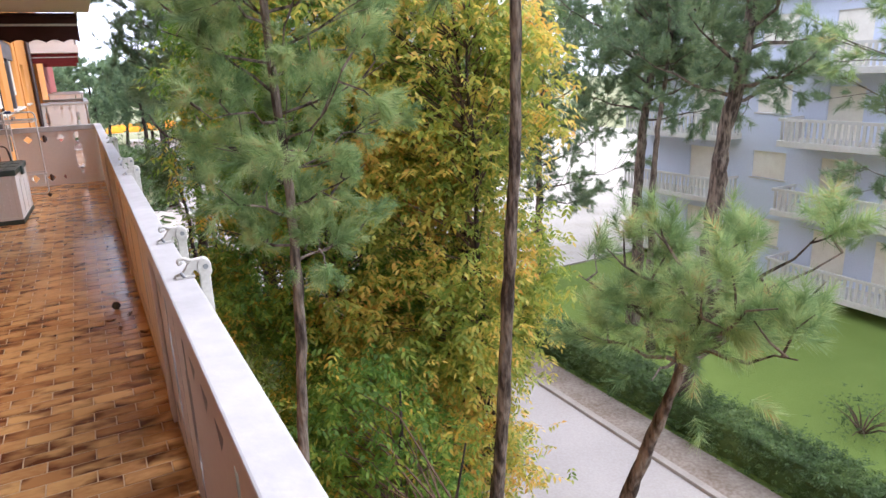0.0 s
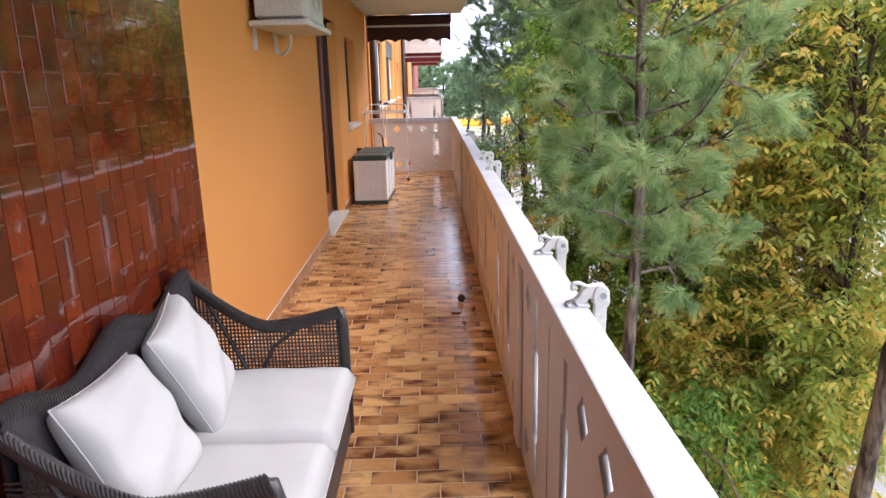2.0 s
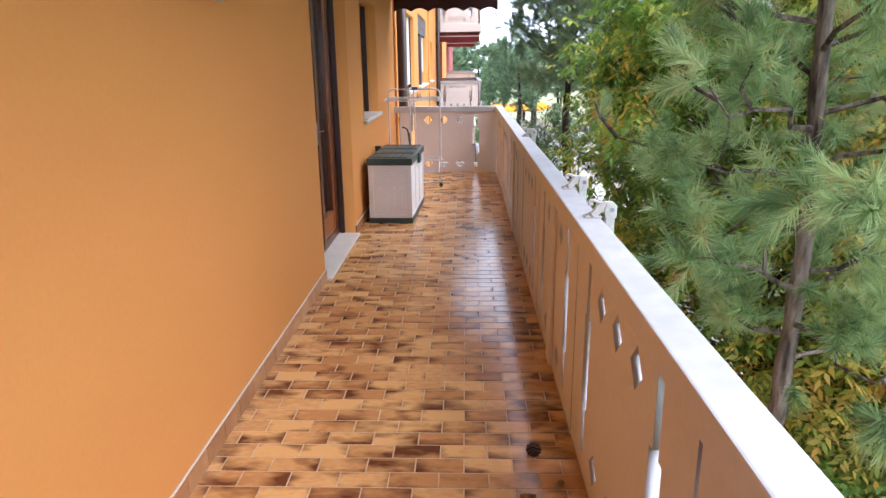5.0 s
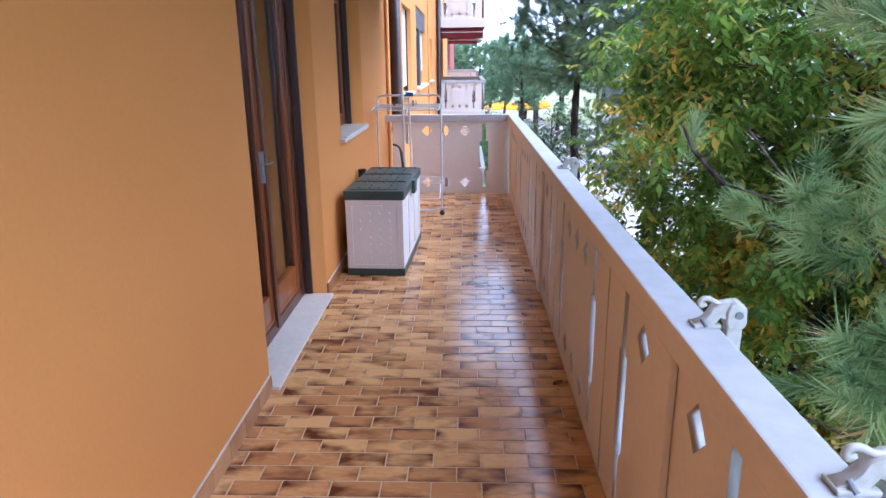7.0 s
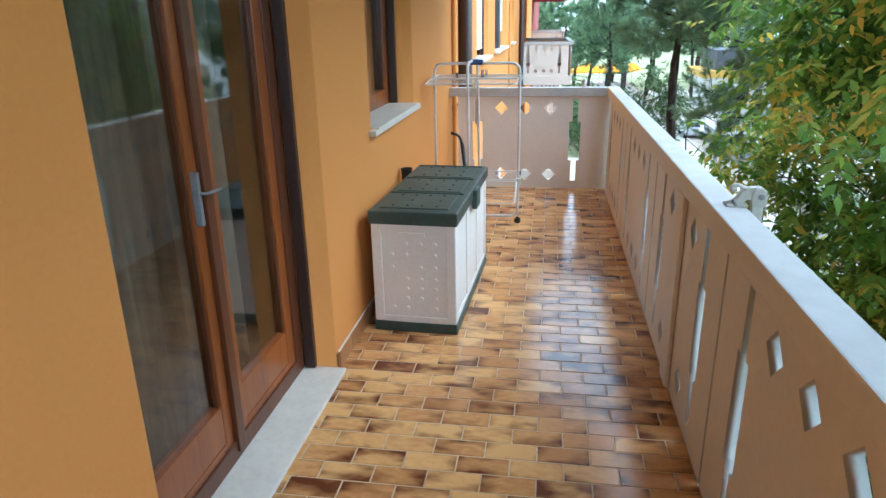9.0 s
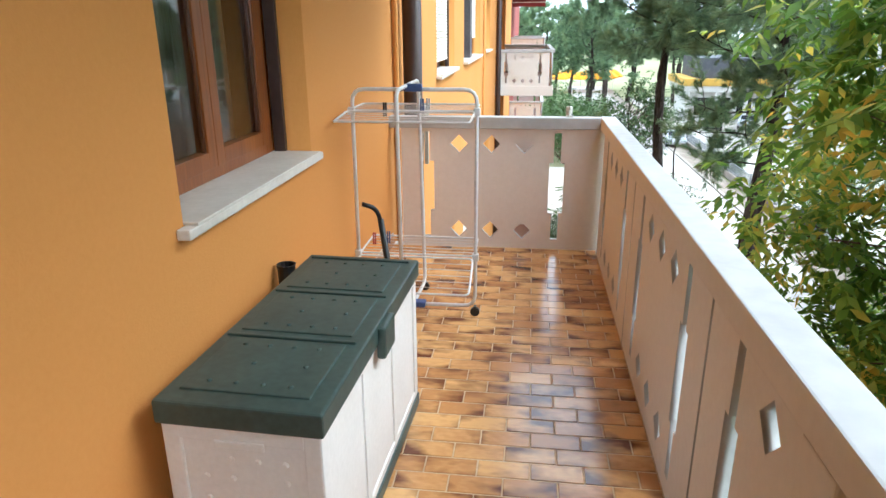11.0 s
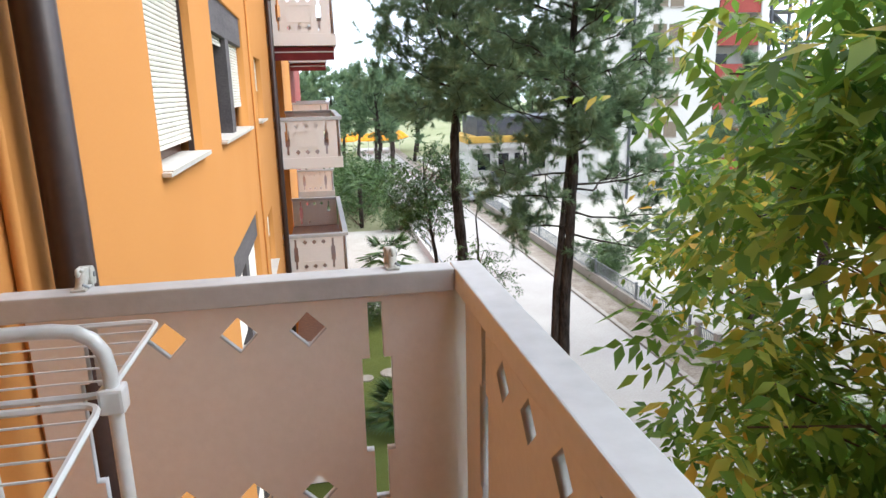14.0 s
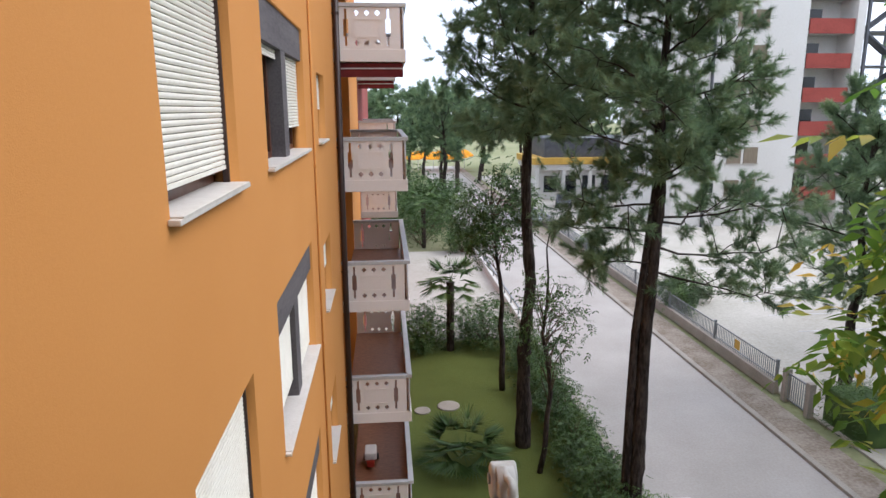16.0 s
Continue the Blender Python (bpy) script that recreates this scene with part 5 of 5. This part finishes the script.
    part("front_panel", box(X1 - 0.01, X1 + 0.022, -Y + 0.02, Y - 0.02, 0.06, 0.262, 0.008), WICKER, s, "closely woven dark wicker front")
    for x in (X0 + 0.06, X1 - 0.02):
        for y in (-Y + 0.05, Y - 0.05):
            leg = part("leg", sweep([(x, y, 0.02), (x, y, 0.2)], 0.02, 8), WICKER, s)
            part("foot_cap", sweep([(x, y, 0), (x, y, 0.022)], 0.022, 8), RACK_STEEL, leg, "metal foot cap")
    return s


def pad(w, d, h, n=16, puff=0.35, crease=0.0, seed=0, edge_in=0.04):
    """A stuffed cushion: flat seams round the edge, full in the middle."""
    rng = np.random.default_rng(seed)
    bm = bmesh.new()
    tops, bots = [], []
    for i in range(n + 1):
        a, b = [], []
        for j in range(n + 1):
            u, v = 2 * i / n - 1, 2 * j / n - 1
            full = ((1 - abs(u) ** 4) * (1 - abs(v) ** 4)) ** puff
            corner = 1 - edge_in * (1 - (u * v) ** 2) * (max(abs(u), abs(v)) ** 6)
            z = h / 2 * full + crease * math.sin(7 * u + 3 * v) * full * rng.uniform(0.6, 1)
            a.append(bm.verts.new((u * w / 2 * corner, v * d / 2 * corner, z)))
            edge = i in (0, n) or j in (0, n)
            b.append(a[-1] if edge else bm.verts.new((u * w / 2 * corner, v * d / 2 * corner, -h / 2 * full)))
        tops.append(a)
        bots.append(b)
    for i in range(n):
        for j in range(n):
            bm.faces.new((tops[i][j], tops[i + 1][j], tops[i + 1][j + 1], tops[i][j + 1]))
            bm.faces.new((bots[i][j + 1], bots[i + 1][j + 1], bots[i + 1][j], bots[i][j]))
    return bm


sofa()
for k, y in enumerate((2.285, 2.915)):
    c = thing("seat_cushion", "off-white cotton seat cushion on the wicker sofa", "cushion", at=(-0.915, y, 0.264), group="seat cushions of the sofa")
    body = pad(0.66, 0.625, 0.17, 20, 0.14, 0.003, k, 0.02)
    bmesh.ops.translate(body, verts=body.verts, vec=(0, 0, 0.075))
    part("cover", body, CUSHION, c, smooth=True)
    edge = [(sx * 0.325, sy * 0.306, 0.075) for sx, sy in ((-1, -1), (1, -1), (1, 1), (-1, 1), (-1, -1))]
    part("piping", sweep(rounded(edge, 0.03), 0.0035, 6), CUSHION, c)
for k, (x, y, z, rx, ry, rz) in enumerate(((-1.165, 2.83, 0.615, 0, 66, 10), (-1.155, 2.29, 0.60, 0, 63, 2))):
    c = thing("throw_pillow", "plump white cotton pillow leaning against the wicker back", "pillow", group="pillows on the sofa")
    c.matrix_basis = pose(x, y, z, rx, ry, rz) @ pose(0, 0, 0, 0, 0, 5 - 9 * k)
    part("cover", pad(0.45, 0.46, 0.17, 26, 0.36, 0.012, 9 + k, 0.06), CUSHION, c, smooth=True)
    edge = []
    for (ax, ay), (bx, by) in zip(((-1, -1), (1, -1), (1, 1), (-1, 1)), ((1, -1), (1, 1), (-1, 1), (-1, -1))):
        for j in range(12):
            u, v = ax + (bx - ax) * j / 12, ay + (by - ay) * j / 12
            pull = 1 - 0.06 * (1 - (u * v) ** 2) * max(abs(u), abs(v)) ** 6
            edge.append((u * 0.225 * pull, v * 0.23 * pull, 0))
    part("piping", sweep(edge + edge[:1], 0.0022, 6), CUSHION, c)


def storage_box():
    b = thing("storage_box", "white plastic garden storage box with dark green lid and base", "storage box", at=(-1.058, 10.008, 0), turn=-2.4)
    w, l = 0.224, 0.574
    part("base", box(-w - 0.004, w + 0.006, -l - 0.006, l + 0.006, 0.0, 0.058, 0.008), BOX_GREEN, b, "dark green plastic base")
    body = part("body", box(-w + 0.008, w - 0.008, -l + 0.008, l - 0.008, 0.05, 0.61), BOX_WHITE, b)
    for sx in (-1, 1):
        for sy in (-1, 1):
            x0, x1 = sorted((sx * w, sx * (w - 0.052)))
            y0, y1 = sorted((sy * l, sy * (l - 0.052)))
            part("corner_post", box(x0, x1, y0, y1, 0.056, 0.612, 0.006), BOX_WHITE, body)
    for sy in (-1, 1):
        y = sy * (l - 0.004)
        for z0, z1 in ((0.056, 0.09), (0.558, 0.612)):
            part("end_rail", box(-w + 0.05, w - 0.05, y - 0.005, y + 0.003, z0, z1, 0.003), BOX_WHITE, body)
        part("grip", box(-0.075, 0.065, y - 0.004 + sy * 0.006, y + 0.004 + sy * 0.006, 0.540, 0.565, 0.004), BOX_WHITE, body, "moulded hand grip")
        studs = bmesh.new()
        for i in range(4):
            for z in (0.14, 0.195, 0.25, 0.305, 0.37, 0.44, 0.50):
                if (i * 3 + round(z * 100)) % 5:
                    sweep([(-0.115 + 0.077 * i, y - 0.006 * sy, z), (-0.115 + 0.077 * i, y + sy * 0.002, z)], [0.011, 0.006], 8, studs)
        tagged(part("stud_pattern", studs, BOX_WHITE, body), kind="stuff")
    for sx in (-1, 1):
        x = sx * (w - 0.004)
        for z0, z1 in ((0.056, 0.085), (0.58, 0.612)):
            part("side_rail", box(x - 0.005, x + 0.003, -l + 0.05, l - 0.05, z0, z1, 0.003), BOX_WHITE, body)
        for k in (-1, 1):
            part("side_stile", box(x - 0.005, x + 0.003, k * 0.18 - 0.02, k * 0.18 + 0.02, 0.084, 0.582, 0.003), BOX_WHITE, body)
    lid = part("lid", box(-w - 0.008, w + 0.012, -l - 0.016, l + 0.012, 0.606, 0.676, 0.008), BOX_GREEN, b, "dusty dark green plastic lid")
    for k in (-1, 0, 1):
        field = part("lid_field", box(-w + 0.035, w - 0.045, k * 0.368 - 0.155, k * 0.368 + 0.155, 0.672, 0.681, 0.004), BOX_GREEN, lid)
        part("lid_rib", box(-w + 0.01, w - 0.02, k * 0.368 + 0.166, k * 0.368 + 0.178, 0.674, 0.684, 0.003), BOX_GREEN, lid)
        studs = bmesh.new()
        for i in range(4):
            for j in (-1, 0, 1):
                if j or i % 2:
                    x, y = -0.125 + 0.078 * i, k * 0.368 + j * 0.11
                    sweep([(x, y, 0.679), (x, y, 0.687)], [0.009, 0.006], 8, studs)
        tagged(part("stud_pattern", studs, BOX_GREEN, field), kind="stuff")
    part("latch", box(w + 0.004, w + 0.036, -0.065, 0.075, 0.555, 0.668, 0.012), BOX_GREEN, lid, "dark green lid latch")


storage_box()


def rack():
    r = thing("drying_rack", "pale grey steel tower clothes drying rack on black castors", "drying rack", at=(-0.975, 11.54, 0))
    a = 0.338
    part("wide_frame", sweep(rounded([(-a, 0, 0.06), (-a + 0.005, 0, 1.283), (a, 0, 1.283), (a - 0.0, 0, 0.06), (-a, 0, 0.06)], 0.07), 0.011, 8), RACK_STEEL, r, smooth=True)
    part("cross_frame", sweep(rounded([(-0.03, -0.28, 0.06), (-0.04, -0.26, 1.298), (-0.03, 0.34, 1.306), (-0.01, 0.36, 0.06), (-0.03, -0.28, 0.06)], 0.06), 0.011, 8), RACK_STEEL, r, smooth=True)
    part("top_joint", box(-0.05, 0.05, -0.02, 0.02, 1.272, 1.312, 0.01), BLUE_PLASTIC, r, "blue plastic joint")
    part("base_joint", box(-0.05, 0.05, -0.03, 0.03, 0.045, 0.08, 0.01), BLUE_PLASTIC, r, "blue plastic joint")
    for z, lo, hi, tilt in ((1.17, -0.36, 0.325, -0.02), (0.36, -0.33, 0.325, -0.11)):
        def drop(y):
            return tilt * max(0.0, -y) / 0.24

        for y0, y1 in ((-0.27, -0.015), (0.015, 0.35)):
            edge = part("shelf", sweep(rounded([(lo, y0, z + drop(y0)), (hi, y0, z + drop(y0)), (hi, y1, z + drop(y1)), (lo, y1, z + drop(y1)), (lo, y0, z + drop(y0))], 0.03), 0.006, 6), RACK_STEEL, r, "wire drying shelf")
            wires = bmesh.new()
            for k in range(1, 6):
                y = y0 + (y1 - y0) * k / 6
                sweep([(lo, y, z + drop(y)), (hi, y, z + drop(y))], 0.002, 4, wires, caps=False)
            tagged(part("wire_grid", wires, RACK_STEEL, edge), kind="stuff")
    for x in (-a, a):
        for z in (1.17, 0.36):
            part("clip", box(x - 0.018, x + 0.018, -0.018, 0.018, z - 0.02, z + 0.02, 0.005), RACK_STEEL, r)
    for x, y in ((-a, 0), (a, 0), (-0.03, -0.28), (-0.01, 0.36)):
        wheel = part("castor", sweep([(x, y - 0.012, 0.027), (x, y + 0.012, 0.027)], 0.027, 12), BLACK_PLASTIC, r, "black plastic castor")
        part("fork", box(x - 0.008, x + 0.008, y - 0.016, y + 0.016, 0.027, 0.06), BLACK_PLASTIC, wheel)


rack()
for k, (x, y, z, m, c) in enumerate(((-1.13, 11.54, 1.17, BLACK_PLASTIC, "black"), (-0.93, 11.55, 1.19, BLUE_PLASTIC, "blue"), (-1.26, 11.72, 0.385, RED_PLASTIC, "red"), (-1.18, 11.75, 0.385, BLUE_PLASTIC, "blue"), (-0.90, 11.57, 1.19, CAP, "white"))):
    p = thing("clothes_peg", "%s plastic clothes peg clipped on the rack" % c, "clothes peg", at=(x, y, z), group="pegs on the rack")
    for s in (-1, 1):
        part("arm", box(s * 0.006 - 0.004, s * 0.006 + 0.004, -0.006, 0.006, -0.03, 0.045, 0.002), m, p)
    part("spring", sweep([(-0.01, 0, 0.01), (0.01, 0, 0.01)], 0.006, 8), RACK_STEEL, p)

stick = thing("walking_stick", "black stick with a curved handle leaning behind the box", "stick", at=(-0.96, 10.74, 0))
part("shaft", sweep([(0.06, 0.05, 0), (-0.03, 0.0, 0.80)], [0.016, 0.014], 8), BLACK_PLASTIC, stick, smooth=True)
part("handle", sweep(rounded([(-0.029, 0, 0.79), (-0.045, -0.015, 0.855), (-0.10, -0.035, 0.875)], 0.05), 0.010, 8), BLACK_PLASTIC, stick, smooth=True)
can = thing("plastic_pot", "small black plastic pot behind the storage box", "pot", at=(-1.325, 10.46, 0))
part("shell", lathe([(0.03, 0), (0.036, 0.66), (0.04, 0.68), (0.034, 0.68), (0.03, 0.6)], 12), BLACK_PLASTIC, can)


def awning_arm(at, turn, group):
    """A cast clamp that hooks over the rail: curled grip, jaw, hub and a flat arm hanging down outside."""
    b = thing("awning_bracket", "weathered white metal awning arm clamp on the rail", "awning bracket", at=at, turn=turn, group=group)
    b.scale = (0.88, 0.88, 0.88)
    part("grip", sweep(rounded([(-0.018, 0, 0.066), (-0.034, 0, 0.056), (-0.036, 0, 0.078), (-0.012, 0, 0.082), (0.012, 0, 0.066), (0.045, 0, 0.068)], 0.014), 0.0075, 8), WHITE_METAL, b, smooth=True)
    prof = [(-0.048, 0.0), (-0.05, 0.012), (-0.026, 0.020), (-0.010, 0.038), (0.0, 0.058), (0.03, 0.072), (0.050, 0.074), (0.052, 0.034), (0.040, 0.022), (0.020, 0.03), (0.006, 0.012), (0.006, 0.0)]
    part("body", plate("body", prof, [], 0.034, ALONG_X), WHITE_METAL, b)
    prof = [(0.034, 0.016), (0.033, 0.046), (0.040, 0.066), (0.055, 0.076), (0.074, 0.073), (0.088, 0.058), (0.091, 0.012), (0.084, 0.0), (0.040, 0.0)]
    knuckle = part("knuckle", plate("knuckle", prof, [], 0.050, ALONG_X), WHITE_METAL, b)
    soft = knuckle.modifiers.new("soft", "BEVEL")
    soft.width, soft.segments = 0.009, 3
    part("pivot", sweep([(0.066, -0.029, 0.040), (0.066, 0.029, 0.040)], 0.011, 12), FENCE, knuckle, "dull steel pivot pin")
    part("arm", box(0.041, 0.083, -0.016, 0.016, -0.42, 0.004, 0.004), WHITE_METAL, b, "flat white arm hanging down outside")
    part("foot", box(-0.054, 0.022, -0.028, 0.028, 0.0, 0.011, 0.004), WHITE_METAL, b)
    part("screw", sweep([(-0.022, -0.03, 0.008), (-0.030, -0.012, 0.024)], 0.006, 8), FENCE, b)


for y in (2.32, 2.93, 5.42, 6.06, 8.53):
    awning_arm((0.228, y, CAP_TOP), 0, "awning brackets on the long rail")
for x in (-1.12, -0.08):
    awning_arm((x, END_Y + 0.036, CAP_TOP - 0.001), 90, "awning brackets on the end rail")


def end_awning():
    a = thing("awning", "rolled dark brown fabric awning with a scalloped valance", "awning", at=(0, END_Y + 0.0, 0))
    x0, x1 = -1.33, 0.16
    part("roll", sweep([(x0, 0, 2.71), (x1, 0, 2.71)], 0.075, 14), AWNING, a, smooth=True)
    part("front_bar", box(x0, x1, -0.10, -0.06, 2.575, 2.61, 0.006), WHITE_METAL, a, "pale metal front bar")
    bm, n = bmesh.new(), 72
    prev = None
    for k in range(n + 1):
        x = x0 + (x1 - x0) * k / n
        z = 2.32 + 0.045 * abs(math.sin(math.pi * (x - x0) / ((x1 - x0) / 6)))
        row = [bm.verts.new((x, -0.08 + 0.006 * math.sin(9 * x), 2.70)), bm.verts.new((x, -0.085, 2.58)), bm.verts.new((x, -0.09 + 0.008 * math.sin(14 * x), z))]
        if prev:
            for j in range(2):
                bm.faces.new((prev[j], row[j], row[j + 1], prev[j + 1]))
        prev = row
    v = part("valance", bm, AWNING, a, "dark brown scalloped valance")
    v.modifiers.new("thick", "SOLIDIFY").thickness = 0.003
    part("mount", box(x0 - 0.02, x0 + 0.02, -0.05, 0.06, 2.65, 2.80, 0.004), WHITE_METAL, a)
    part("mount", box(x1 - 0.02, x1 + 0.02, -0.05, 0.06, 2.65, 2.80, 0.004), WHITE_METAL, a)


end_awning()


def air_conditioner():
    a = thing("air_conditioner", "white outdoor air conditioner unit on wall brackets", "air conditioner", at=(WALL, 5.35, 2.07))
    body = part("case", box(0.05, 0.36, -0.42, 0.42, 0.0, 0.56, 0.012), WHITE_METAL, a)
    ring = bmesh.new()
    for k in range(6):
        r = 0.05 + 0.035 * k
        sweep([(0.365, 0.1 + r * math.cos(t), 0.28 + r * math.sin(t)) for t in np.linspace(0, 2 * math.pi, 25)], 0.004, 4, ring, caps=False)
    part("fan_grille", ring, WHITE_METAL, body)
    part("service_cover", box(0.08, 0.34, 0.415, 0.45, 0.1, 0.5, 0.01), WHITE_METAL, body)
    part("drip_tray", box(0.02, 0.40, -0.48, 0.52, -0.06, -0.025, 0.008), WHITE_METAL, a, "white drip tray")
    for y in (-0.30, 0.30):
        br = part("bracket", box(0.0, 0.38, y - 0.02, y + 0.02, -0.03, 0.0), WHITE_METAL, a, "white steel wall bracket")
        part("bracket_leg", box(0.0, 0.02, y - 0.02, y + 0.02, -0.20, 0.0), WHITE_METAL, br)
    part("pipe", sweep(rounded([(0.12, 0.30, -0.03), (0.12, 0.32, -0.14), (0.05, 0.33, -0.22), (0.0, 0.33, -0.16)], 0.05), 0.012, 8), WHITE_METAL, a, "white drain hose")


air_conditioner()
cone = thing("pine_cone", "small brown pine cone lying on the tiles", "pine cone", at=(-0.02, 5.23, 0.012))
scales = bmesh.new()
for k in range(40):
    t = k / 40
    r, a = 0.026 * math.sin(math.pi * (0.12 + 0.8 * t)), 2.4 * k
    box(r * math.cos(a) - 0.006, r * math.cos(a) + 0.006, r * math.sin(a) - 0.006, r * math.sin(a) + 0.006, -0.012 + 0.05 * t, -0.006 + 0.05 * t + 0.004, bm=scales)
part("scales", scales, CONE, cone)
for k, (x, y) in enumerate(((-0.07, 4.93), (0.06, 5.0), (0.12, 4.55), (0.1, 7.62), (-0.02, 4.72))):
    leaf = thing("fallen_leaf", "curled dry brown leaf lying on the tiles", "leaf", at=(x, y, 0.004), turn=70 * k, group="fallen leaves")
    bm = bmesh.new()
    g = [[bm.verts.new((u * 0.03, v * 0.018 * (1 - u * u * 0.8), 0.003 + 0.012 * abs(v) + 0.006 * u * u)) for v in (-1, 0, 1)] for u in (-1, -0.5, 0, 0.5, 1)]
    for p, q in zip(g, g[1:]):
        for j in range(2):
            bm.faces.new((p[j], q[j], q[j + 1], p[j + 1]))
    bmesh.ops.solidify(bm, geom=bm.faces[:], thickness=0.0015)
    part("blade", bm, DRY_LEAF, leaf)
mop = thing("child_scooter", "red and white toy on the lowest far balcony", "toy", at=(-0.9, 30.2, -3 * STOREY + 0.012))
part("seat", box(-0.18, 0.18, -0.3, 0.3, 0.28, 0.5, 0.05), BOX_WHITE, mop)
part("frame", box(-0.12, 0.12, -0.35, 0.35, 0.08, 0.28, 0.04), RED_PLASTIC, mop)
for x in (-0.2, 0.2):
    part("wheel", sweep([(x - 0.03, 0.28, 0.1), (x + 0.03, 0.28, 0.1)], 0.1, 10), BLACK_PLASTIC, mop)


# ---- tiles, piece by piece ----
tile_rng = random.Random(3)


def tile_mesh(name, sx, sy, h, bevel, mat, axis="z"):
    """A tile with a slightly rounded upper edge, lying in z or standing against x."""
    lo, hi = [(-sx / 2, -sy / 2), (sx / 2, -sy / 2), (sx / 2, sy / 2), (-sx / 2, sy / 2)], [(-sx / 2 + bevel, -sy / 2 + bevel), (sx / 2 - bevel, -sy / 2 + bevel), (sx / 2 - bevel, sy / 2 - bevel), (-sx / 2 + bevel, sy / 2 - bevel)]
    v = [(x, y, 0) for x, y in lo] + [(x, y, h - bevel) for x, y in lo] + [(x, y, h) for x, y in hi]
    if axis == "x":
        v = [(z, x, y) for x, y, z in v]
    f = [(8, 9, 10, 11)]
    for a in (0, 4):
        f += [(a + j, a + (j + 1) % 4, a + 4 + (j + 1) % 4, a + 4 + j) for j in range(4)]
    return points_mesh(name, v, f, mat)


def lay(parent, cells, meshes, near, mat, name, place):
    """Lays tiles at cells; those in the near stretch are pieces of their own, the rest one mesh."""
    rest_v, rest_f, count = [], [], 0
    for c in cells:
        size, at = c
        me = meshes[size]
        m = place(at)
        if near(at) and count < 300:
            ob = part(name, me, mat, parent)
            ob.matrix_basis = m
            count += 1
        else:
            base = len(rest_v)
            rest_v += [tuple(m @ v.co) for v in me.vertices]
            rest_f += [tuple(base + i for i in p.vertices) for p in me.polygons]
    tagged(part(name + "_field", points_mesh(name + "_field", rest_v, rest_f, mat), mat, parent), kind="stuff")


floor = thing("floor", "glossy flamed brown tiles laid in staggered rows on the balcony", "floor", kind="structure")
part("bed", box(WALL + 0.001, PANEL_X + 0.002, SOUTH, END_Y, -0.012, -0.0014), GROUT, floor)
cells, JOINT = [], 0.006
for row in range(int((END_Y - SOUTH) / 0.1) + 1):
    y = SOUTH + 0.05 + 0.1 * row
    if y > END_Y:
        break
    x = WALL + 0.002 - (0.1 if row % 2 else 0.0) - 0.035
    while x < PANEL_X - 0.01:
        a, b = max(x, WALL + 0.002), min(x + 0.2, PANEL_X - 0.002)
        if b - a > 0.02:
            cells.append((round(b - a - JOINT, 3), ((a + b) / 2, y)))
        x += 0.2
meshes = {s: tile_mesh("floor_tile", s, 0.1 - JOINT, 0.010, 0.0018, FLOOR_TILE) for s in {c[0] for c in cells}}
lay(floor, cells, meshes, lambda p: 5.0 < p[1] < 8.4, FLOOR_TILE, "floor_tile",
    lambda p: pose(p[0], p[1], -0.0095 + tile_rng.uniform(-0.0004, 0.0004), tile_rng.uniform(-0.35, 0.35), tile_rng.uniform(-0.2, 0.2), 0))

tiled = thing("wall_tiled", "glazed red-brown tiles standing in staggered columns on the wall", "wall", kind="structure")
part("bed", box(WALL + 0.001, WALL + 0.007, SOUTH, 3.715, 0.0, 2.79), DARK_GROUT, tiled)
cells = []
for colm in range(int((3.715 - SOUTH) / 0.1)):
    y = 3.715 - 0.05 - 0.1 * colm
    z = -0.1 if colm % 2 else 0.0
    while z < 2.78:
        a, b = max(z, 0.002), min(z + 0.2, 2.785)
        cells.append((round(b - a - JOINT, 3), (y, (a + b) / 2)))
        z += 0.2
meshes = {s: tile_mesh("wall_tile", 0.1 - JOINT, s, 0.010, 0.0006, WALL_TILE, "x") for s in {c[0] for c in cells}}
lay(tiled, cells, meshes, lambda p: p[0] > 1.9, WALL_TILE, "wall_tile", lambda p: pose(WALL + 0.002 + tile_rng.uniform(0, 0.0006), p[0], p[1], 0, tile_rng.uniform(-0.22, 0.22), tile_rng.uniform(-0.2, 0.2)))
